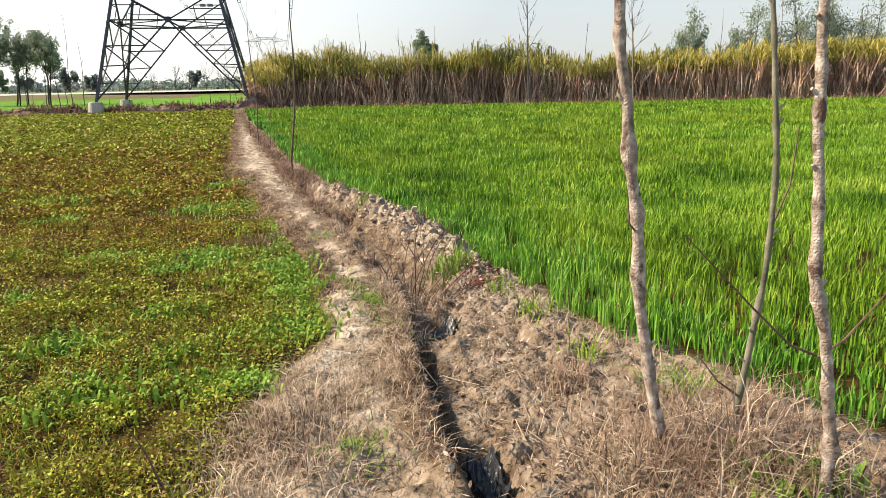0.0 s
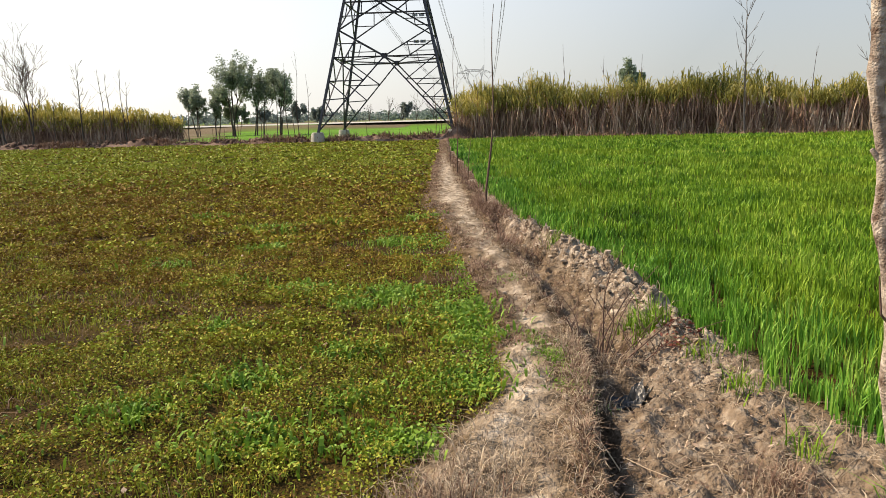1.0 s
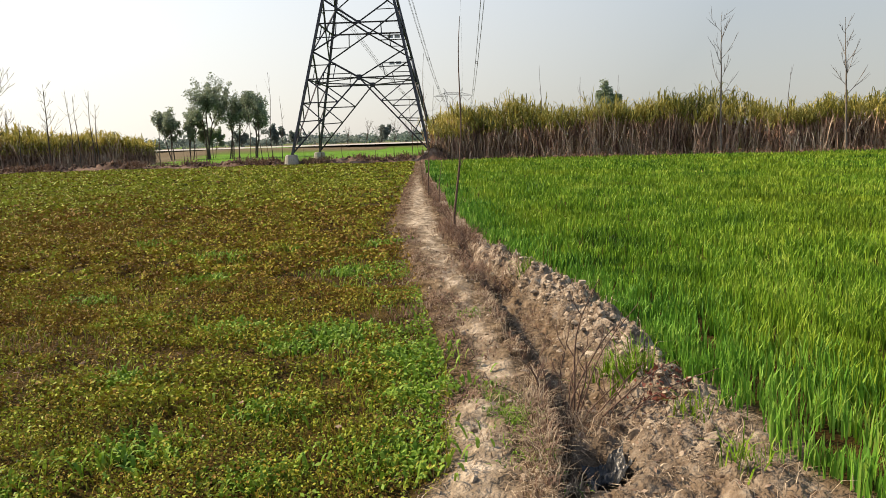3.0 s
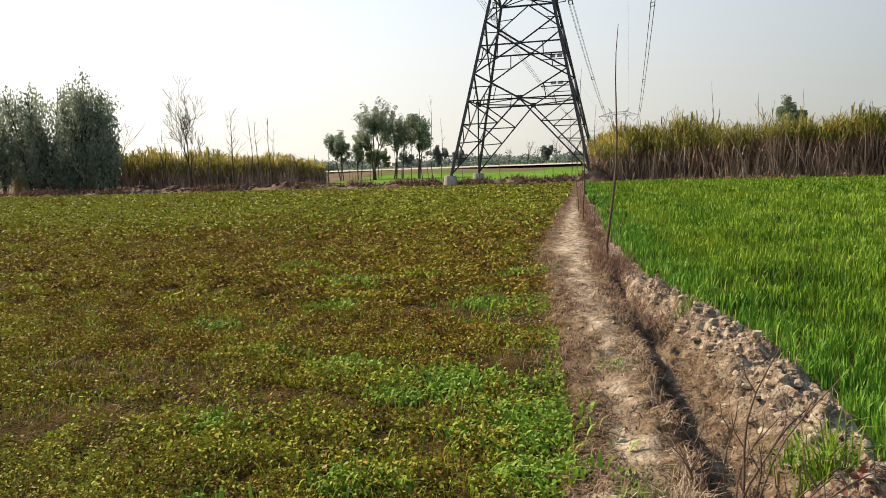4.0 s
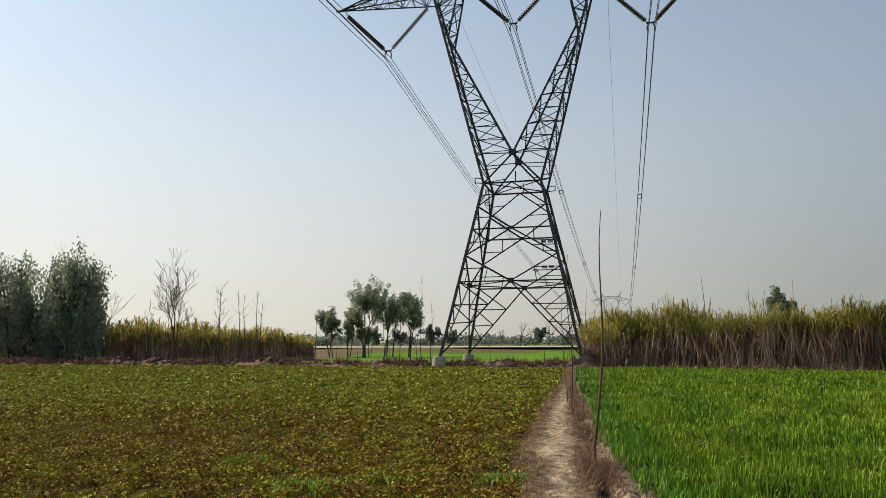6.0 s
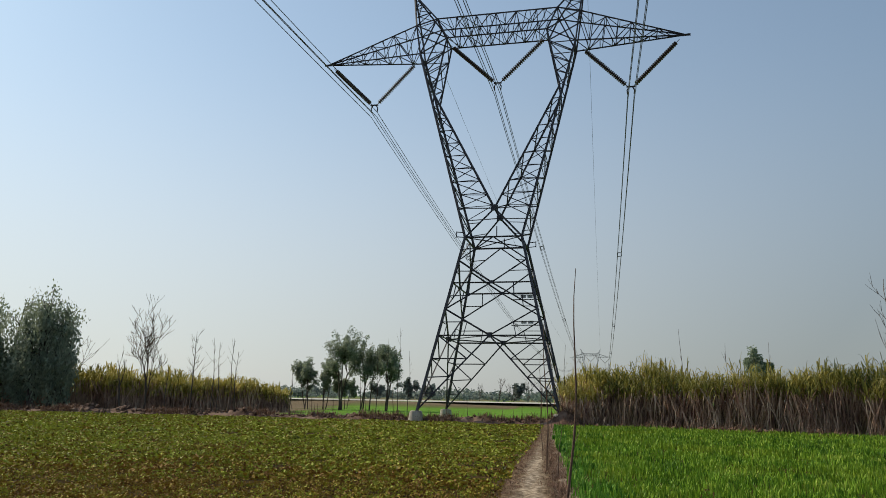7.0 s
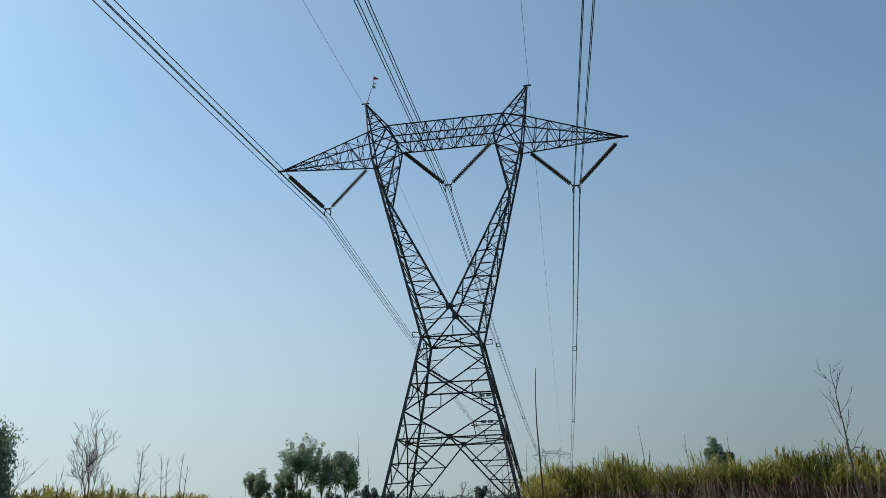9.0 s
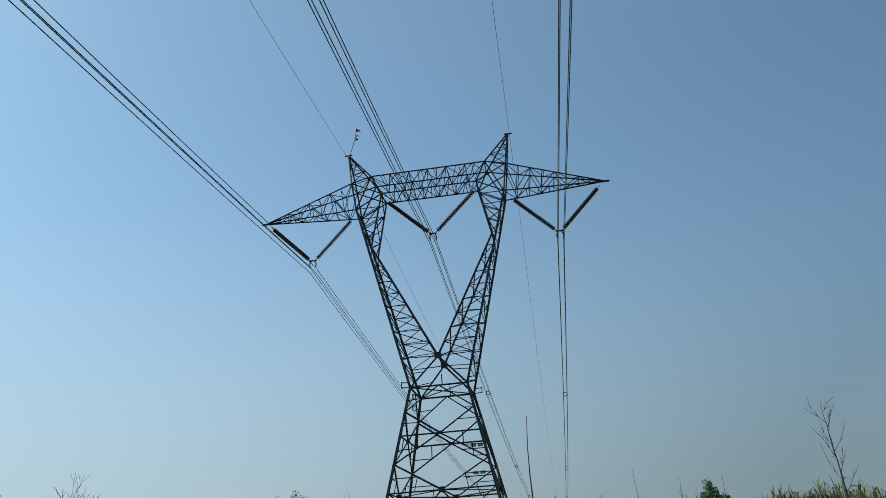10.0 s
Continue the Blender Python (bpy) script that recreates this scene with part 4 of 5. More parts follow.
def leafy_tree(x, y, height, seed, label, trunk=0.42, dense=46, leaf=0.2, mat=None, lean=0.0, size=1.0, stems=1, width=1.0):
    r = np.random.default_rng(seed)
    tree = tagged(new("tree"), label, "tree")
    tree.location = (x, y, 0.0)
    wood, tips = Shape(), []
    for s in range(stems):
        off = r.normal(0, 0.3, 2) if stems > 1 else (0, 0)
        way = np.array((lean + r.normal(0, 0.12), r.normal(0, 0.1), 1.0))
        top = height * trunk * r.uniform(0.85, 1.1)
        pts = [np.array((off[0], off[1], -0.2))]
        d = way / np.linalg.norm(way)
        for k in range(5):
            d = d + r.normal(0, 0.05, 3)
            pts.append(pts[-1] + d / np.linalg.norm(d) * top / 5)
        rr = 0.0125 * height / stems**0.4
        wood.tube(pts, [rr * (1.25 - 0.1 * k) for k in range(6)], 8)
        for k in range(5):
            side = r.normal(0, 1, 3) * (1, 1, 0.2)
            side /= np.linalg.norm(side)
            grow(wood, r, pts[(5, 5, 4, 3, 5)[k]], d * (1.6 if k == 4 else 0.9) + side * 0.6 * width, height * (1 - trunk) * r.uniform(0.28, 0.5), rr * 0.6, 2, tips, 0.6 * width, 3, 0.3, 6)
    part("trunk", wood.mesh("trunk", TREE_BARK, True), tree)
    c = []
    for p, d, l in tips:
        if r.uniform() < 0.28:
            continue
        m = int(dense * r.uniform(0.1, 1.7))
        blob = np.clip(r.normal(0, 1, (m, 3)), -1.7, 1.7) * np.array((0.34, 0.34, 0.46)) * height * 0.07 * size * r.uniform(0.5, 1.2)
        c.append(p + d * 0.1 * l + blob - (0, 0, 0.02 * height))
    c = np.concatenate(c)
    V, F = leaflets(c, leaf * r.uniform(0.6, 1.3, len(c)), r, 0.3, 0.42)
    part("crown", mesh_of("crown", V, F, mat or LEAF), tree, "loose drooping dark green foliage")
    return tree


def bare_tree(x, y, height, seed, label, depth=3, trunk=0.3, spread_=0.42, kids=3, z=0.0, lean=0.0):
    r = np.random.default_rng(seed)
    tree = tagged(new("bare_tree"), label, "tree")
    tree.location = (x, y, z)
    wood, tips = Shape(), []
    d = np.array((lean + r.normal(0, 0.06), r.normal(0, 0.06), 1.0))
    pts = [np.array((0, 0, -0.2)) + d * height * trunk * k / 5 + (r.normal(0, 0.02 * height * trunk), 0, 0) for k in range(6)]
    rr = 0.0125 * height
    wood.tube(pts, [rr * (1.2 - 0.09 * k) for k in range(6)], 7)
    for k in range(kids + 1):
        side = r.normal(0, 1, 3) * (1, 1, 0.1)
        side /= np.linalg.norm(side)
        grow(wood, r, pts[5 - (k % 3)], np.array((0, 0, 1)) + side * spread_, height * (1 - trunk) * r.uniform(0.4, 0.52), rr * 0.62, depth - 1, tips, spread_, kids, 0.25, 5, 0.1)
    part("trunk", wood.mesh("trunk", TREE_BARK, True), tree)
    return tree


def thin_stem(x, y, height, seed, radius=0.03, twigs=3, lean=(0, 0), mat=None, label="thin leafless sapling standing upright"):
    r = np.random.default_rng(seed)
    stem = tagged(new("sapling"), label, "sapling")
    z0 = float(ground_height(np.array([x]), np.array([y]))[0])
    stem.location = (x, y, z0)
    pts = [np.array((lean[0] * t * height + 0.012 * height * np.sin(t * 7 + seed) * (t > 0), lean[1] * t * height, t * height - 0.1 * (t == 0))) for t in np.linspace(0, 1, 10)]
    part("stem", Shape().tube(pts, [radius * (1 - 0.8 * k / 9) for k in range(10)], 6).mesh("stem", mat or TWIG, True), stem)
    for k in range(twigs):
        p = pts[r.integers(3, 9)]
        d = np.array((r.normal(0, 0.33), r.normal(0, 0.33), 0.8)) * height * r.uniform(0.05, 0.17)
        part("twig", Shape().tube([p, p + d * 0.5, p + d + (0, 0, 0.1 * np.linalg.norm(d))], [radius * 0.26, radius * 0.2, radius * 0.1], 4).mesh("twig", mat or TWIG), stem)
    return stem


def slim_tree(x, y, height, seed, label, lean=0.0, limbs=11, start=0.42, radius=0.07, mat=None):
    """One straight tapering stem with rising side limbs that fork into twigs."""
    r = np.random.default_rng(seed)
    tree = tagged(new("bare_tree"), label, "tree")
    tree.location = (x, y, 0.0)
    t = np.linspace(0, 1, 14)
    wob = np.cumsum(r.normal(0, 0.004 * height, 14)) * t
    pts = np.stack([lean * height * t + wob, 0.5 * wob[::-1] * t, height * t - 0.1 * (t == 0)], -1)
    part("trunk", Shape().tube(pts, radius * (1.1 - 0.95 * t), 7).mesh("trunk", mat or PALE_STEM, True), tree)
    for k in range(limbs):
        u = start + (0.95 - start) * (k + r.uniform(0, 0.8)) / limbs
        p = np.array([np.interp(u, t, pts[:, i]) for i in range(3)])
        az = k * 2.4 + r.normal(0, 0.4)
        d = np.array((math.cos(az) * 0.62, math.sin(az) * 0.62, 0.9)) * height * 0.2 * (1.25 - 0.8 * u) * r.uniform(0.6, 1.3)
        q = [p, p + d * 0.4 - (0, 0, 0.01 * height), p + d * 0.75, p + d + (0, 0, 0.02 * height)]
        limb = part("branch", Shape().tube(q, np.array((0.3, 0.22, 0.15, 0.09)) * radius * (1.3 - 0.7 * u), 5).mesh("branch", mat or PALE_STEM), tree)
        for j in range(3):
            o = q[1 + j % 2]
            e = d * r.uniform(0.3, 0.6) + r.normal(0, 0.14, 3) * np.linalg.norm(d)
            part("twig", Shape().tube([o, o + e * 0.55, o + e + (0, 0, 0.1 * abs(e[2]))], [0.012, 0.01, 0.006], 4).mesh("twig", mat or TREE_BARK), limb)
    return tree


PALE_STEM = material("grey_stem_bark", [(0.10, 0.08, 0.065), (0.24, 0.2, 0.165)], 6.0, 0.9, 0.4, 40.0)
GROVE = "tall dark drooping roadside tree with thick foliage"


def weeping_tree(x, y, height, width, seed, label, leaf=1.0, boughs=20):
    """Several leaning stems clothed with hanging sprays of leaves almost to the ground."""
    r = np.random.default_rng(seed)
    tree = tagged(new("tree"), label, "tree")
    tree.location = (x, y, 0.0)
    wood, leaves = Shape(), []
    for s in range(4):
        top = height * (1.0 if s == 0 else r.uniform(0.55, 0.92))
        d = np.array((r.normal(0, 0.09) * width, r.normal(0, 0.09) * width, 1.0))
        pts = np.array([np.array((r.normal(0, 0.02), 0, 0)) + d * top * t + (0.03 * height * math.sin(3 * t + s), 0, 0) for t in np.linspace(0, 0.95, 9)])
        wood.tube(pts, np.linspace(0.013 * height, 0.002 * height, 9), 7)
        for k in range(boughs):
            t = r.uniform(0.1, 1.0) ** 0.75
            p = pts[min(8, int(t * 8 + 0.6))]
            reach = height * 0.15 * width * (0.42 + 0.75 * math.sin(2.7 * t)) * r.uniform(0.3, 1.2)
            az = r.uniform(0, 6.28)
            tip = p + np.array((math.cos(az) * reach, math.sin(az) * reach, height * 0.07 * r.uniform(0.2, 1.2)))
            wood.tube([p, (p + tip) / 2 + (0, 0, 0.03 * height), tip], [0.0035 * height, 0.0025 * height, 0.001 * height], 4)
            for q in (0.45, 0.75, 1.0):
                m = int(r.uniform(6, 36))
                c = p + (tip - p) * q + r.normal(0, 1, (m, 3)) * np.array((0.028, 0.028, 0.05)) * height - (0, 0, 0.03 * height)
                c[:, 2] = np.maximum(c[:, 2], 0.2)
                leaves.append(c)
    part("trunk", wood.mesh("trunk", TREE_BARK, True), tree)
    c = np.concatenate(leaves)
    n = len(c)
    down = np.stack([r.normal(0, 0.35, n), r.normal(0, 0.35, n), -np.ones(n)], -1)
    side = np.stack([np.cos(r.uniform(0, 6.28, n)), np.sin(r.uniform(0, 6.28, n)), np.zeros(n)], -1)
    ln, wd = leaf * r.uniform(0.13, 0.3, n)[:, None], leaf * r.uniform(0.03, 0.075, n)[:, None]
    V = np.stack([c, c + down * ln * 0.5 + side * wd, c + down * ln, c + down * ln * 0.5 - side * wd], 1)
    part("crown", mesh_of("crown", V.reshape(-1, 3), np.arange(4 * n).reshape(-1, 4), LEAF), tree, "hanging grey-green foliage")
    return tree


for k, (x, y, h, w) in enumerate(((-52.5, 52.6, 7.1, 0.80), (-50.0, 53.1, 8.9, 0.80), (-47.8, 52.6, 9.4, 0.75), (-46.0, 53.1, 7.3, 0.60), (-44.3, 52.6, 9.7, 0.80), (-43.0, 53.1, 8.9, 0.70), (-41.6, 52.6, 6.9, 0.60))):
    weeping_tree(x, y, 1.04 * h, 1.15 * w, 100 + k, GROVE, 1.15, 26)
bare_tree(-41.6, 53.2, 7.2, 120, "leafless tree beside the dark grove", 3)
bare_tree(-34.1, 53.0, 7.1, 121, "leafless branching tree standing before the cane", 5, 0.36, 0.5)
bare_tree(-36.0, 52.7, 5.3, 122, "small leafless tree with a forked top", 3, 0.5, 0.3, 2)
slim_tree(-30.2, 53, 6.3, 123, "slim leafless tree with upright twigs", 0.01, 14, 0.35, 0.065, TREE_BARK)
for k, (x, y, h) in enumerate(((-28.4, 53, 5.8), (-27.4, 52, 5.3), (-26.9, 53, 5.6), (-26.3, 52.5, 4.7), (-31.1, 51, 3.7), (-22.0, 53, 3.3))):
    thin_stem(x, y, h, 130 + k, 0.045, 15, (0.01 * (k - 2), 0), TREE_BARK, "thin leafless poplar-like shoot")
CLUMP = "slender-stemmed tree with a dark loose crown"
for k, (x, y, h, l, w) in enumerate(((-32.2, 80, 6.4, -0.10, 0.9), (-30.4, 81, 6.0, 0.05, 0.6), (-27.6, 80, 9.2, -0.04, 0.8), (-25.6, 81, 8.3, 0.1, 0.8), (-22.6, 80, 7.6, 0.02, 0.7), (-29.0, 84, 4.0, 0.1, 0.7))):
    leafy_tree(x, y, h, 140 + k, CLUMP, 0.52, 46, 0.12, lean=l, size=1.05, stems=3, width=w)
leafy_tree(20.9, 110, 8.6, 150, "lone dark tree rising behind the cane", 0.5, 150, 0.2, size=1.5, width=0.45)
leafy_tree(33.0, 118, 7.2, 151, "low rounded tree rising behind the cane", 0.45, 45, 0.2, size=1.0, width=0.6)
for k, (x, h, w) in enumerate(((63.8, 6.6, 0.7), (66.8, 12.0, 0.6), (69.6, 9.4, 0.75), (74.6, 9.4, 0.7), (78.6, 12.8, 0.95), (82.8, 9.8, 0.7), (87.2, 15.4, 0.8), (92.3, 13.6, 0.8), (96.6, 16.5, 0.8), (101.4, 14.0, 0.8))):
    weeping_tree(x, 110 + 1.5 * (k % 3), 1.06 * h, 1.4 * w, 160 + k, "tall grey-green tree behind the cane field", 1.6, 18)
slim_tree(15.74, 44.8, 8.3, 170, "slim leafless tree at the cane's edge", -0.05)
slim_tree(21.88, 42.4, 7.4, 171, "slim leafless tree in front of the cane", -0.06)
for k, (x, y, h) in enumerate(((5.6, 51.0, 6.2), (8.2, 49.5, 5.2), (10.6, 48.8, 5.2), (19.5, 44.5, 5.0), (27.0, 41, 5.6), (30.5, 40, 6.4), (-0.4, 50.5, 4.4))):
    thin_stem(x, y, h, 180 + k, 0.035, 2, (-0.02 * (k % 3), 0))
for k in range(26):
    u = rng.uniform()
    x, y = -29 + 27 * u, 49.2 + rng.uniform(0, 2.5)
    thin_stem(x, y, (1.0 + 4.2 * rng.uniform() ** 2) if k % 2 else rng.uniform(0.7, 1.6), 200 + k, 0.03, 2, (rng.normal(0, 0.05), 0))

for k, (x, h) in enumerate(((-13.7, 5.5), (-12.9, 6.3), (-12.2, 4.7), (-14.4, 5.0), (-15.6, 3.4), (-1.75, 5.1))):
    thin_stem(x, 50.2, h, 190 + k, 0.032, 4, (0.01 * (k % 3 - 1), 0), TREE_BARK, "thin leafless sapling on the earth bund")

# far woods; their haze lies in the pale leaf colour
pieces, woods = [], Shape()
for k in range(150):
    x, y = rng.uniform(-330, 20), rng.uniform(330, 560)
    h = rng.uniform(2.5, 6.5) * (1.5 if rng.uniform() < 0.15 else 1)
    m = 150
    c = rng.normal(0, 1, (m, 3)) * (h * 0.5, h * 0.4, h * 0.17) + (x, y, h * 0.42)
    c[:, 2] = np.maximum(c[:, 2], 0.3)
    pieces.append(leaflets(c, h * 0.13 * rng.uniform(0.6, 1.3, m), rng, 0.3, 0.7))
stuff("far_woods", pieces, HAZED_LEAF, "hazy line of distant trees on the horizon", "woods")
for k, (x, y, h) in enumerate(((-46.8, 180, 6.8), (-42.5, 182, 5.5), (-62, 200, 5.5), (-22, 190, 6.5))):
    leafy_tree(x, y, h, 230 + k, "small rounded tree in the far haze", 0.25, 60, 0.3, mat=HAZED_LEAF, size=1.6)
for k, (x, y, h) in enumerate(((-20, 150, 7.0), (-17.5, 152, 5.0), (-14, 150, 6.0), (-10.5, 151, 6.5), (-24, 150, 5.0))):
    bare_tree(x, y, h, 240 + k, "bare tree beyond the pale road", 3)


# ---- the track side: trunks, shrub, grass, clods ----
def zg(x, y):
    return float(ground_height(np.array([x], float), np.array([y], float))[0])


def knotty_trunk(label, y, line, radius, seed, twigs=(), bark=None):
    """A young trunk along (x, z) points at that y, with knots and cut stubs."""
    r = np.random.default_rng(seed)
    tree = tagged(new("young_trunk"), label, "trunk", "bare young trunks by the ditch")
    line = np.array(line, float)
    t = np.linspace(0, 1, 46)
    k = np.linspace(0, 1, len(line))
    pts = np.stack([np.interp(t, k, line[:, 0]), y + 0.02 * np.sin(t * 5 + seed), np.interp(t, k, line[:, 1])], -1)
    for _ in range(2):
        pts[1:-1] = (pts[:-2] + 2 * pts[1:-1] + pts[2:]) / 4
    rad = 0.9 * radius * (1.1 - 0.35 * t)
    for c in r.uniform(0.05, 0.95, 13):
        rad = rad * (1 + r.uniform(0.15, 0.42) * np.exp(-(((t - c) / 0.014) ** 2)))
    pts[:, 0] += 0.2 * radius * np.sin(t * 31 + seed) + 0.55 * radius * (fbm(t * 9, t * 0 + seed, 3, 50 + seed) - 0.5)
    pts[:, 1] += 0.5 * radius * (fbm(t * 8, t * 0 + seed, 3, 53 + seed) - 0.5)
    part("stem", Shape().tube(pts, rad, 12).mesh("stem", bark or BARK, True), tree)
    for c in r.uniform(0.1, 0.92, 8):
        p = pts[int(c * 45)]
        d = np.array((r.choice([-1, 1]) * 1.0, r.uniform(-0.6, 0.2), r.uniform(0.4, 1.4))) * r.uniform(0.02, 0.04)
        part("stub", Shape().tube([p, p + d * 0.7, p + d], [radius * 0.5, radius * 0.36, radius * 0.24], 7).mesh("stub", BARK), tree)
    for pp in twigs:
        q = np.array(pp, float)
        part("twig", Shape().tube(q, np.linspace(0.0055, 0.002, len(q)), 5).mesh("twig", TWIG), tree, "thin dark side twig")
    return tree


knotty_trunk("pale knotty leafless young trunk with cut stubs", 2.45, [(1.49, -0.12), (1.43, 0.22), (1.38, 0.42), (1.33, 0.67), (1.30, 0.99), (1.26, 1.21), (1.23, 1.44), (1.20, 1.62), (1.18, 1.85), (1.15, 2.3), (1.16, 3.0)], 0.025, 1, [[(1.31, 2.45, 0.95), (1.26, 2.43, 1.0), (1.24, 2.42, 1.12)]])
knotty_trunk("slim smooth grey-green young trunk leaning outward", 2.48, [(1.81, -0.08), (1.85, 0.33), (1.89, 0.66), (1.905, 0.97), (1.88, 1.4), (1.83, 1.82), (1.8, 2.4)], 0.0135, 2, [[(1.9, 2.48, 0.9), (2.0, 2.5, 1.1), (2.02, 2.5, 1.35)], [(1.83, 2.48, 0.2), (1.7, 2.45, 0.3), (1.62, 2.5, 0.42)]], GREEN_BARK)
knotty_trunk("pale speckled young trunk with one long side twig", 2.0, [(1.875, -0.12), (1.86, 0.2), (1.83, 0.42), (1.77, 0.68), (1.72, 0.89), (1.70, 1.24), (1.68, 1.51), (1.68, 1.76), (1.7, 2.6)], 0.0215, 3, [[(1.77, 2.0, 0.58), (1.66, 2.0, 0.63), (1.49, 2.0, 0.79), (1.35, 2.0, 0.93), (1.23, 2.0, 1.05)], [(1.78, 2.0, 0.57), (1.9, 2.02, 0.62), (2.04, 2.05, 0.72), (2.2, 2.05, 0.9)]])

# lone thin saplings along the ditch, farther on
thin_stem(0.115, 12.65, 3.52, 11, 0.024, 1, (0.057, 0.0), label="tall thin leafless sapling by the ditch")
thin_stem(-0.65, 19.4, 3.57, 12, 0.02, 3, (-0.003, 0.0), label="thin leafless sapling with a low side shoot")
thin_stem(-0.95, 22.0, 1.5, 13, 0.014, 2, (-0.03, 0.0))
thin_stem(-0.35, 18.2, 1.2, 14, 0.012, 2, (0.1, 0.0))
thin_stem(-2.2, 44.0, 2.2, 15, 0.02, 4, (0.02, 0.0))
thin_stem(-0.52, 2.62, 0.46, 16, 0.006, 0, (-0.12, -0.6), label="dead dark stalk standing in the clover")

# leafless shrub on the ditch lip
shrub = tagged(new("shrub"), "leafless brown shrub with upright bare twigs", "shrub")
bx, by = 0.84, 5.08
bz = zg(bx, by)
for k, (dx, dy, h) in enumerate(((-0.2, 0.0, 0.52), (0.08, -0.05, 0.6), (0.27, 0.05, 0.72), (0.52, 0.0, 0.5), (-0.04, 0.1, 0.34), (0.14, 0.1, 0.98), (-0.3, -0.05, 0.4), (0.2, -0.12, 0.46), (-0.12, 0.12, 0.5), (0.36, 0.12, 0.42), (-0.08, -0.1, 0.3), (0.68, 0.05, 0.46), (0.42, 0.15, 0.8), (0.02, 0.2, 0.66), (-0.15, 0.2, 0.62), (0.33, -0.1, 0.55), (0.58, -0.1, 0.34), (-0.36, 0.1, 0.24), (0.22, 0.22, 0.6))):
    p0 = np.array((bx + dx * 0.2 + 0.05 * math.sin(3 * k), by + dy * 0.3 + 0.05 * math.cos(2 * k), bz - 0.03))
    bow = 0.05 * math.sin(2.3 * k)
    q = [p0 + np.array((dx * (0.3 * t + 0.7 * t**2) + bow * math.sin(3.1 * t) + 0.012 * math.sin(9 * t + k), dy * t, h * (1.12 * t - 0.12 * t**3))) for t in np.linspace(0, 1, 9)]
    twig = part("twig", Shape().tube(q, np.linspace(0.0085 if k < 6 else 0.0055, 0.0022, 9), 6).mesh("twig", TWIG, True), shrub)
    for j in (4, 6):
        side = (-1) ** (k + j)
        o = q[j]
        part("twiglet", Shape().tube([o, o + (0.04 * side, 0.02, 0.07), o + (0.05 * side, 0.03, 0.12 + 0.02 * (k % 4))], [0.0035, 0.0028, 0.0015], 4).mesh("twiglet", TWIG), twig)


def tuft(n, x, y, spread_x, spread_y, height, lean=(0.2, 1.6), width=0.004):
    px, py = x + rng.normal(0, 1, n) * spread_x, y + rng.normal(0, 1, n) * spread_y
    return blades(px, py, ground_height(px, py) - 0.008, height * rng.uniform(0.4, 1.2, n), width * rng.uniform(0.6, 1.5, n), rng.uniform(*lean, n), rng)


def along(n, line, y0, y1, spread_, height, lean=(0.3, 1.8), width=0.004, power=1.0):
    py = y0 + (y1 - y0) * rng.uniform(0, 1, n) ** power
    py = py + 0.1 * rng.normal(0, 1, n)
    keep = fbm(py * 1.7, py * 0.0 + 2.0, 3, 90) > rng.uniform(0.25, 0.6, n)
    py = py[keep]
    px = line(py) + rng.normal(0, 1, len(py)) * spread_
    m = len(px)
    return blades(px, py, ground_height(px, py) - 0.008, height * rng.uniform(0.4, 1.2, m), width * rng.uniform(0.6, 1.5, m), rng.uniform(*lean, m), rng)


straw = [
    tuft(1000, -0.15, 2.8, 0.18, 0.25, 0.12), tuft(600, 0.1, 3.25, 0.16, 0.18, 0.1), tuft(500, -0.3, 2.35, 0.18, 0.25, 0.12),
    tuft(900, 1.5, 2.4, 0.2, 0.2, 0.15, (0.3, 2.2), 0.004), tuft(800, 1.85, 2.35, 0.17, 0.2, 0.2, (0.3, 2.2), 0.004), tuft(110, 1.6, 2.35, 0.22, 0.2, 0.42, (0.2, 1.2), 0.0045), tuft(400, 1.25, 2.2, 0.2, 0.2, 0.1), tuft(250, 1.35, 3.3, 0.1, 0.12, 0.1),
    tuft(500, 0.68, 4.5, 0.07, 0.25, 0.1), tuft(500, 0.78, 5.0, 0.12, 0.1, 0.14),
    along(2200, lambda y: ditch_line(y) - 0.08, 2.4, 10, 0.07, 0.07, (0.8, 2.4)),
    along(1900, lambda y: ditch_line(y) - 0.07, 1.8, 9.5, 0.04, 0.075, (0.4, 2.0)),
    along(2600, lambda y: left_edge(y) + 0.05, 2.0, 14, 0.12, 0.07, (0.6, 2.2)),
    along(2200, lambda y: (left_edge(y) + ditch_line(y)) / 2 + 0.05, 2.0, 12, 0.16, 0.045, (1.6, 2.6), 0.005),
    along(1600, lambda y: (ditch_line(y) + wheat_edge(y)) / 2 - 0.12, 4.6, 10, 0.14, 0.06, (1.0, 2.6)),
    along(1500, lambda y: wheat_edge(y) - 0.1, 2.2, 10, 0.12, 0.1, (0.6, 2.0)),
    along(2600, lambda y: ditch_line(y) + 0.5, 2.0, 5.5, 0.25, 0.035, (1.8, 2.8), 0.005),
]
stuff("dry_grass", straw, STRAW, "pale dry grass and straw along the path and ditch", "grass")
dead = rng.uniform(0, 1, (9000, 2))
dy_ = 2.0 + 8.0 * dead[:, 0]
dx_ = left_edge(dy_) - 0.1 - dead[:, 1] * (0.9 * dy_ + 0.5)
sparse = fbm(dx_ * 0.75, dy_ * 1.5, 3, 74) < rng.uniform(0.3, 0.46, 9000)
dx_, dy_ = dx_[sparse], dy_[sparse]
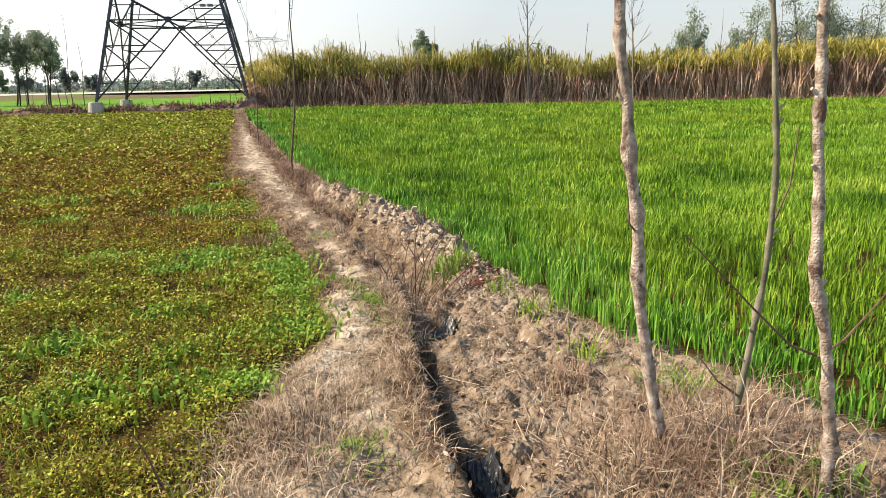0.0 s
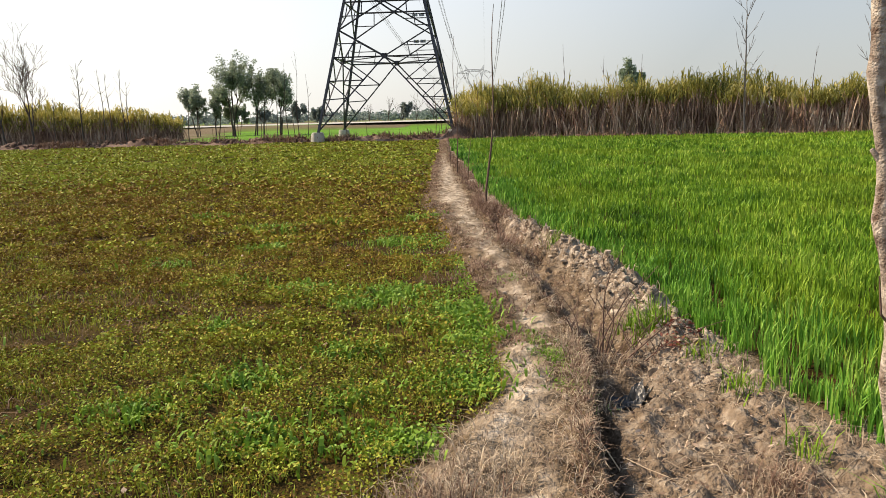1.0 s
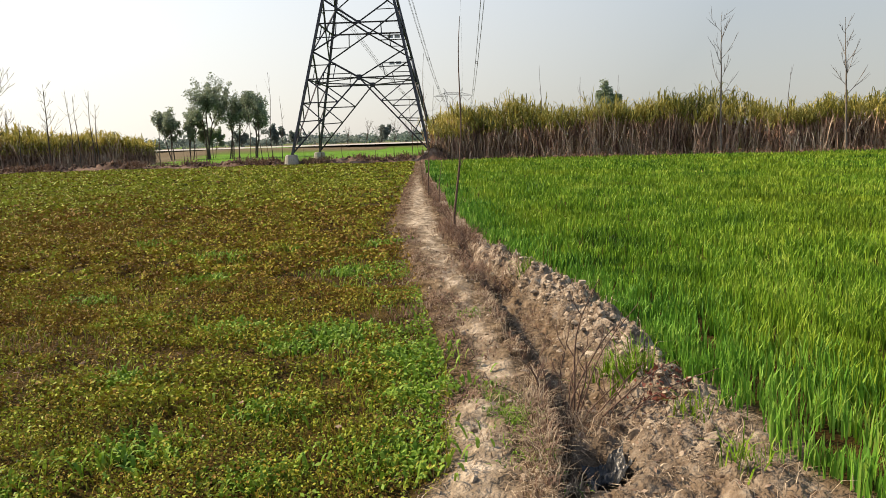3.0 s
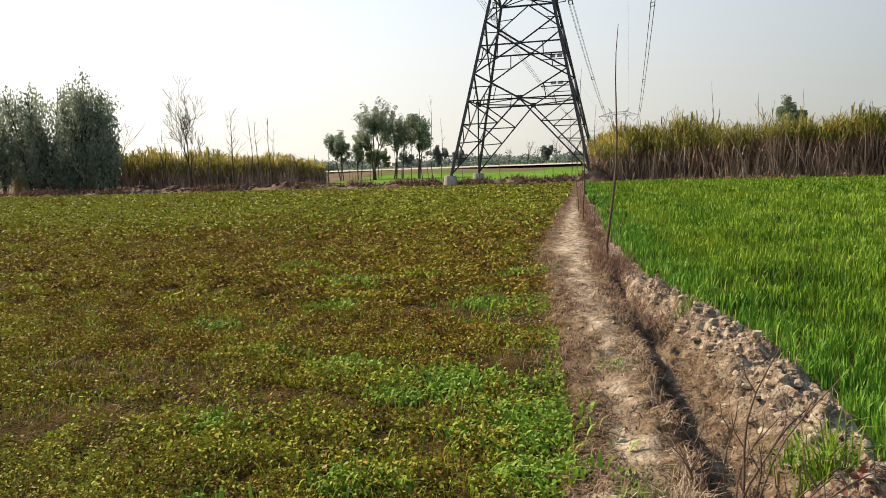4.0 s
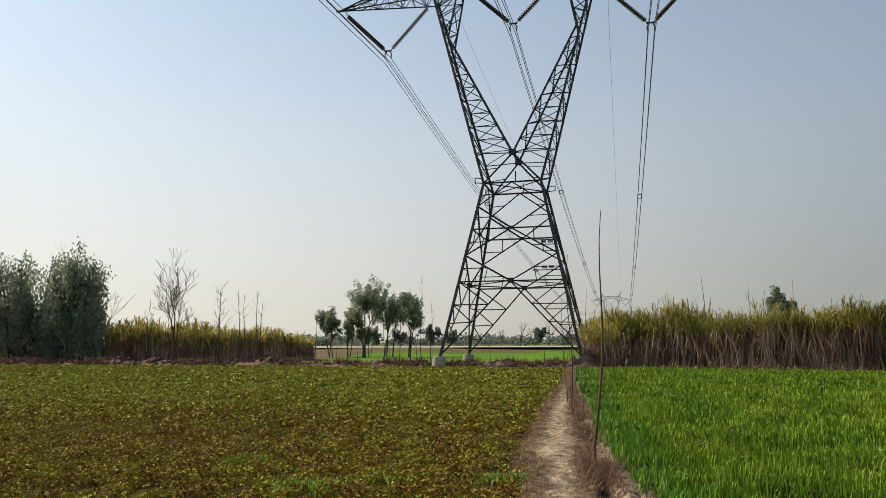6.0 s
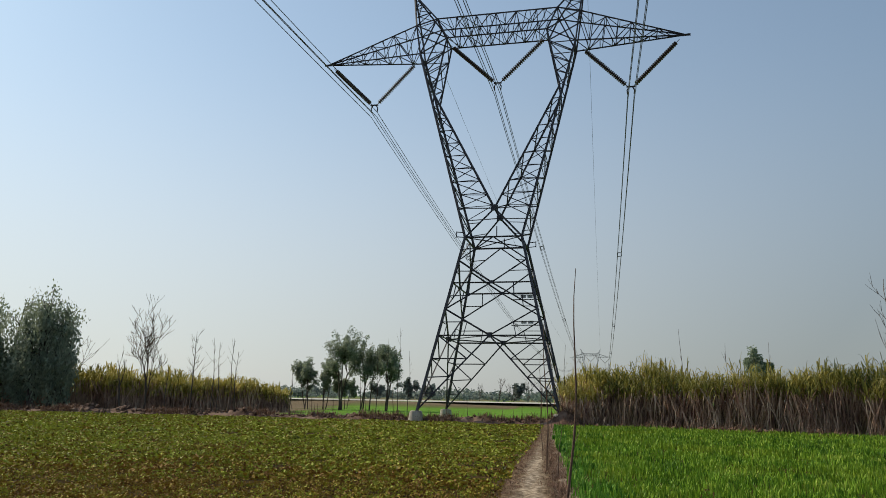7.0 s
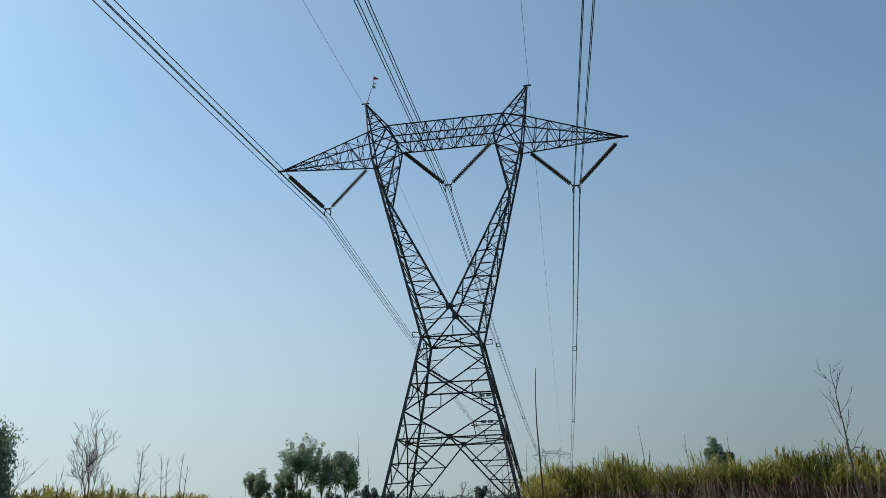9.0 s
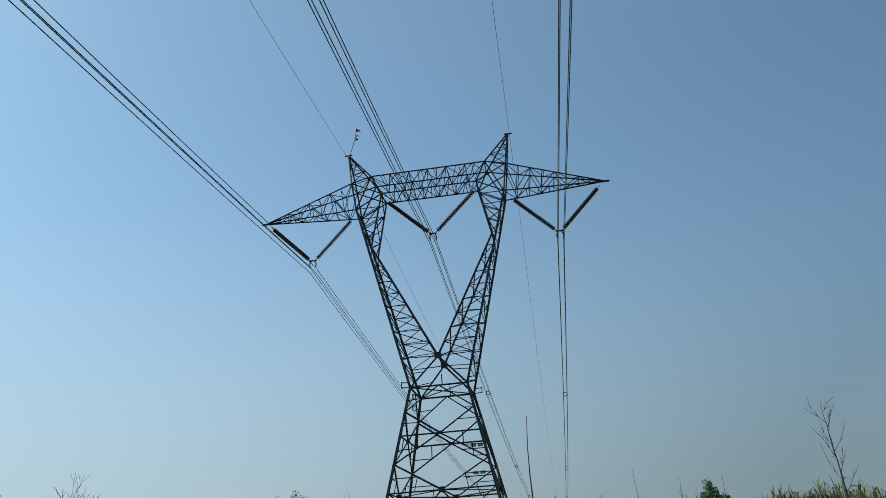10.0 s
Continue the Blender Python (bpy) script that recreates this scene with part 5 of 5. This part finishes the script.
brown = [
    blades(dx_, dy_, ground_height(dx_, dy_), rng.uniform(0.02, 0.08, len(dx_)), rng.uniform(0.003, 0.008, len(dx_)), rng.uniform(0.8, 2.6, len(dx_)), rng),
    along(8000, lambda y: ditch_line(y) + 0.08, 8.8, 30, 0.13, 0.14, (0.7, 2.4), 0.007, 1.6),
    along(11000, lambda y: left_edge(y) + 0.1, 5.0, 42, 0.14, 0.07, (0.9, 2.6), 0.007, 1.5),
    along(1800, lambda y: wheat_edge(y) - 0.12, 9.5, 45, 0.1, 0.12, (0.4, 1.6), 0.011),
    along(2600, lambda y: (ditch_line(y) + wheat_edge(y)) / 2 - 0.15, 4.8, 10, 0.14, 0.07, (0.9, 2.6)),
    along(1000, lambda y: ditch_line(y) - 0.1, 2.4, 10, 0.07, 0.07, (0.7, 2.4)),
    along(1500, lambda y: ditch_line(y) - 0.06, 2.0, 10, 0.03, 0.085, (0.3, 1.6), 0.005),
    tuft(900, 1.55, 2.4, 0.2, 0.2, 0.2), tuft(650, 1.85, 2.4, 0.16, 0.2, 0.24), tuft(500, -0.1, 2.8, 0.18, 0.22, 0.12), tuft(200, 1.38, 3.25, 0.08, 0.08, 0.12), tuft(300, 0.7, 4.6, 0.05, 0.2, 0.12), tuft(500, -0.05, 4.95, 0.1, 0.12, 0.05, (0.5, 1.8)), tuft(400, -0.2, 7.4, 0.12, 0.25, 0.06), tuft(700, 0.15, 12.3, 0.16, 0.4, 0.22), tuft(500, 0.08, 12.65, 0.12, 0.2, 0.25),
]
stuff("brown_grass", brown, BROWN, "withered brown grass filling the shallow ditch", "grass")

# rough tufts on the bund at the field's end
m = 30000
px = rng.uniform(-64, 41, m)
py = bund_edge(px) + rng.normal(0, 0.45, m)
keep = (fbm(px * 0.5, py * 0.2, 3, 95) > rng.uniform(0.38, 0.62, m)) & ((px < -0.8) | (rng.uniform(0, 1, m) < 0.2))
px, py = px[keep], py[keep]
stuff("bund_grass", [blades(px, py, bund_height(px, py) - 0.03, rng.uniform(0.12, 0.6, len(px)), rng.uniform(0.02, 0.05, len(px)), rng.uniform(0.2, 1.4, len(px)), rng)], BROWN, "dead brown tufts on the earth bund", "grass")


def lumps(name, x, y, size, label, mat, sink=0.25, height=None, fine=2):
    """Angular clods of earth on the ground."""
    bm = bmesh.new()
    bmesh.ops.create_icosphere(bm, subdivisions=fine, radius=1.0)
    unit = np.array([v.co for v in bm.verts])
    tri = np.array([[v.index for v in f.verts] for f in bm.faces])
    bm.free()
    s = Shape()
    z = (height or ground_height)(x, y)
    for i in range(len(x)):
        k = unit * rng.uniform(0.65, 1.25, 3)
        k = k * (0.6 + 0.8 * fbm(unit[:, 0] * 2.6 + i * 3.7, unit[:, 1] * 2.6 + unit[:, 2] * 2.2, 4, i))[:, None]
        for _ in range(6):
            n_ = rng.normal(0, 1, 3)
            n_ /= np.linalg.norm(n_)
            k = k - np.maximum(k @ n_ - rng.uniform(0.3, 0.7), 0)[:, None] * n_
        a_ = rng.uniform(0, 6.28)
        k = k @ np.array([[math.cos(a_), -math.sin(a_), 0], [math.sin(a_), math.cos(a_), 0], [0, 0, 0.75]])
        s.add(k * size[i] + (x[i], y[i], z[i] + size[i] * (0.5 - sink)), tri)
    return tagged(new(name, s.mesh(name, mat)), label, "soil", kind="stuff")


for n, small, big, fine in ((1700, 0.005, 0.007, 1), (300, 0.012, 0.018, 2)):
    cy_ = 4.3 + 6.0 * rng.uniform(0, 1, n) ** 0.85
    u = rng.beta(3.2, 1.2, n)
    cx_ = ditch_line(cy_) + 0.16 + u * np.maximum(wheat_edge(cy_) - ditch_line(cy_) - 0.2, 0.05)
    lumps("soil_clods" if fine == 2 else "soil_crumbs", cx_, cy_, np.minimum(0.052, small + rng.exponential(big, n)), "crumbling grey-brown clods thrown up beside the ditch", CLOD, 0.3, None, fine)
n = 640
bx_ = np.concatenate([rng.uniform(-62, -3, 550), rng.uniform(-3, 40, 90)])
lumps("bund_clods", bx_, bund_edge(bx_) + rng.normal(0, 0.45, n), rng.uniform(0.07, 0.24, n) * np.where((bx_ > -40) & (bx_ < -30), 1.5, 1.0), "rough earth clods heaped along the bund", BUND_SOIL, 0.3, bund_height, 1)
n = 90
py = rng.uniform(2.0, 11, n)
lumps("path_crumbs", left_edge(py) + rng.uniform(0.1, 0.95, n) * (ditch_line(py) - left_edge(py)), py, rng.uniform(0.008, 0.028, n), "small dry crumbs of earth on the path", CLOD)

# greener tufts on the bank
stuff("green_tufts", [tuft(n, x, y, 0.06, 0.06, h, (0.2, 1.1), 0.007) for x, y, h, n in ((1.33, 5.5, 0.27, 150), (1.2, 5.75, 0.2, 70), (0.98, 8.9, 0.24, 70), (1.55, 4.25, 0.18, 50), (1.6, 3.55, 0.16, 50), (1.5, 4.9, 0.16, 50))], WHEAT, "long green grass tufts on the dug bank", "grass")
stuff("path_weeds", [tuft(n, x, y, 0.09, 0.1, h, (0.4, 1.6), 0.007) for x, y, h, n in ((0.55, 4.75, 0.06, 300), (0.45, 5.05, 0.05, 260), (0.6, 4.3, 0.05, 160), (0.3, 7.0, 0.04, 120), (0.2, 2.7, 0.06, 120), (1.9, 3.0, 0.14, 80))], WEED, "small fresh green weeds beside the path", "grass")


# broad-leaved weeds in the clover
def weed(x, y, size, seed):
    r = np.random.default_rng(seed)
    n = int(90 + 280 * size)
    az = r.uniform(0, 2 * np.pi, n)
    base = np.stack([x + r.normal(0, 0.28 * size, n), y + r.normal(0, 0.22 * size, n), np.zeros(n)], -1)
    base[:, 2] = ground_height(base[:, 0], base[:, 1])
    return ribbons(base, az, r.uniform(0.06, 0.15, n) * (0.6 + 0.6 * size), r.uniform(0.3, 0.9, n), r.uniform(0.011, 0.027, n), r, 4, 1.5)


pieces = [weed(x, y, s, 300 + k) for k, (x, y, s) in enumerate(((-0.83, 5.01, 0.5), (-0.76, 6.67, 0.75), (-0.95, 6.5, 0.6), (-1.6, 6.82, 0.6), (-1.03, 6.26, 0.4), (-0.2, 5.7, 0.7), (-0.1, 6.0, 0.5), (-3.0, 10.51, 0.9), (-2.72, 9.04, 0.6), (-1.07, 9.32, 0.6), (-1.38, 4.5, 0.6), (-1.1, 3.6, 0.7), (-0.7, 4.2, 0.4), (-2.0, 5.6, 0.5), (-2.5, 7.2, 0.5), (-1.9, 4.0, 0.5), (-0.35, 3.6, 0.4), (-3.6, 8.0, 0.6), (-2.2, 11.2, 0.6), (-4.5, 12.0, 0.8), (-0.9, 11.5, 0.5), (-0.05, 4.4, 0.6), (0.0, 5.2, 0.5), (1.84, 2.12, 0.45)))]
n = 5200
wy = rng.uniform(2.2, 24, n)
wx = left_edge(wy) - 0.1 - rng.uniform(0, 1, n) ** 1.3 * (1.1 * wy + 1)
keep = fbm(wx * 0.8, wy * 0.8, 3, 99) > rng.uniform(0.4, 0.75, n)
wx, wy = wx[keep], wy[keep]
V, F = ribbons(np.stack([wx, wy, ground_height(wx, wy)], -1), rng.uniform(0, 6.28, len(wx)), rng.uniform(0.05, 0.11, len(wx)), rng.uniform(0.3, 0.9, len(wx)), rng.uniform(0.008, 0.022, len(wx)), rng, 4, 1.5)
stuff("scattered_weeds", pieces + [(V, F)], WEED, "scattered fresh green weed leaves in the clover", "weed")

# lush edge of the clover along the path
n = 9000
wy = rng.uniform(3.4, 10.5, n)
wx = left_edge(wy) - 0.02 - np.abs(rng.normal(0, 0.42, n))
keep = fbm(wx * 2.2, wy * 1.4, 3, 77) > rng.uniform(0.42, 0.62, n)
wx, wy = wx[keep], wy[keep]
stuff("lush_clover", [leaflets(np.stack([wx, wy, ground_height(wx, wy) + rng.uniform(0.02, 0.09, len(wx))], -1), rng.uniform(0.009, 0.02, len(wx)), rng, 0.5, 0.55)], WEED, "lush fresh green clover along the path's edge", "clover")

# leaf litter, straw stalks and torn plastic in the ditch
n = 1500
ly = 2.1 + 3.9 * rng.uniform(0, 1, n) ** 1.7
lx = ditch_line(ly) + rng.uniform(-0.08, 1.0, n) ** 1.0
stuff("leaf_litter", [leaflets(np.stack([lx, ly, ground_height(lx, ly) + 0.012], -1), rng.uniform(0.008, 0.024, n), rng, 0.55, 0.4)], DRY_LEAF, "dry fallen leaves scattered by the ditch", "leaves")
n = 90
lx, ly = 1.42 + rng.normal(0, 0.07, n), 5.2 + rng.normal(0, 0.1, n)
RED_LEAF = material("red_brown_leaf", [(0.10, 0.025, 0.018), (0.2, 0.06, 0.04)], 12.0, 0.7, 0, island=True, leafy=0.2)
stuff("red_leaves", [leaflets(np.stack([lx, ly, ground_height(lx, ly) + rng.uniform(0.01, 0.1, n)], -1), rng.uniform(0.012, 0.03, n), rng, 0.4, 0.45)], RED_LEAF, "small red-brown withered leaves on the bank", "leaves")
n = 60
ly = rng.uniform(2.6, 9.0, n)
lx = left_edge(ly) - rng.uniform(0.2, 3.5, n)
stuff("pale_litter", [leaflets(np.stack([lx, ly, ground_height(lx, ly) + 0.05], -1), rng.uniform(0.012, 0.03, n), rng, 0.7, 0.6)], DRY_LEAF, "pale dead leaves lying on the clover", "leaves")
for k in range(34):
    x, y = rng.uniform(0.7, 1.7), rng.uniform(2.1, 3.9)
    az, l = rng.uniform(0, 6.28), rng.uniform(0.08, 0.3)
    p = np.array([(x + math.cos(az) * l * t, y + math.sin(az) * l * t, 0) for t in (0, 0.5, 1)])
    p[:, 2] = ground_height(p[:, 0], p[:, 1]) + 0.02
    tagged(new("straw_stalk", Shape().tube(p, [0.003, 0.0028, 0.002], 5).mesh("straw_stalk", STRAW)), "single dry straw stalk lying by the ditch", "straw", "loose straw stalks")


def crumpled(x, y, sx, sy, seed, lift=0.02):
    gx, gy = np.meshgrid(np.linspace(-1, 1, 22), np.linspace(-1, 1, 22))
    wx_, wy_ = x + gx * sx, y + gy * sy
    crease = np.abs(fbm(gx * 2.3 + seed, gy * 2.3, 3, seed) - 0.5) * 0.16
    z = ground_height(wx_, wy_) + lift + crease
    V = np.stack([wx_ + 0.03 * (fbm(gx * 3, gy * 3, 2, seed + 5) - 0.5), wy_, z], -1).reshape(-1, 3)
    i = (np.arange(21)[:, None] * 22 + np.arange(21)[None]).ravel()
    F = np.stack([i, i + 1, i + 23, i + 22], -1)
    F2 = F[:, ::-1] + 484
    me = mesh_of("plastic_sheet", np.concatenate([V, V - (0, 0, 0.004)]), np.concatenate([F, F2]), PLASTIC)
    return tagged(new("plastic_sheet", me), "crumpled wet black plastic lying in the ditch", "plastic")


crumpled(0.745, 2.6, 0.065, 0.15, 3, 0.06)
crumpled(0.97, 4.5, 0.1, 0.15, 4, 0.05)
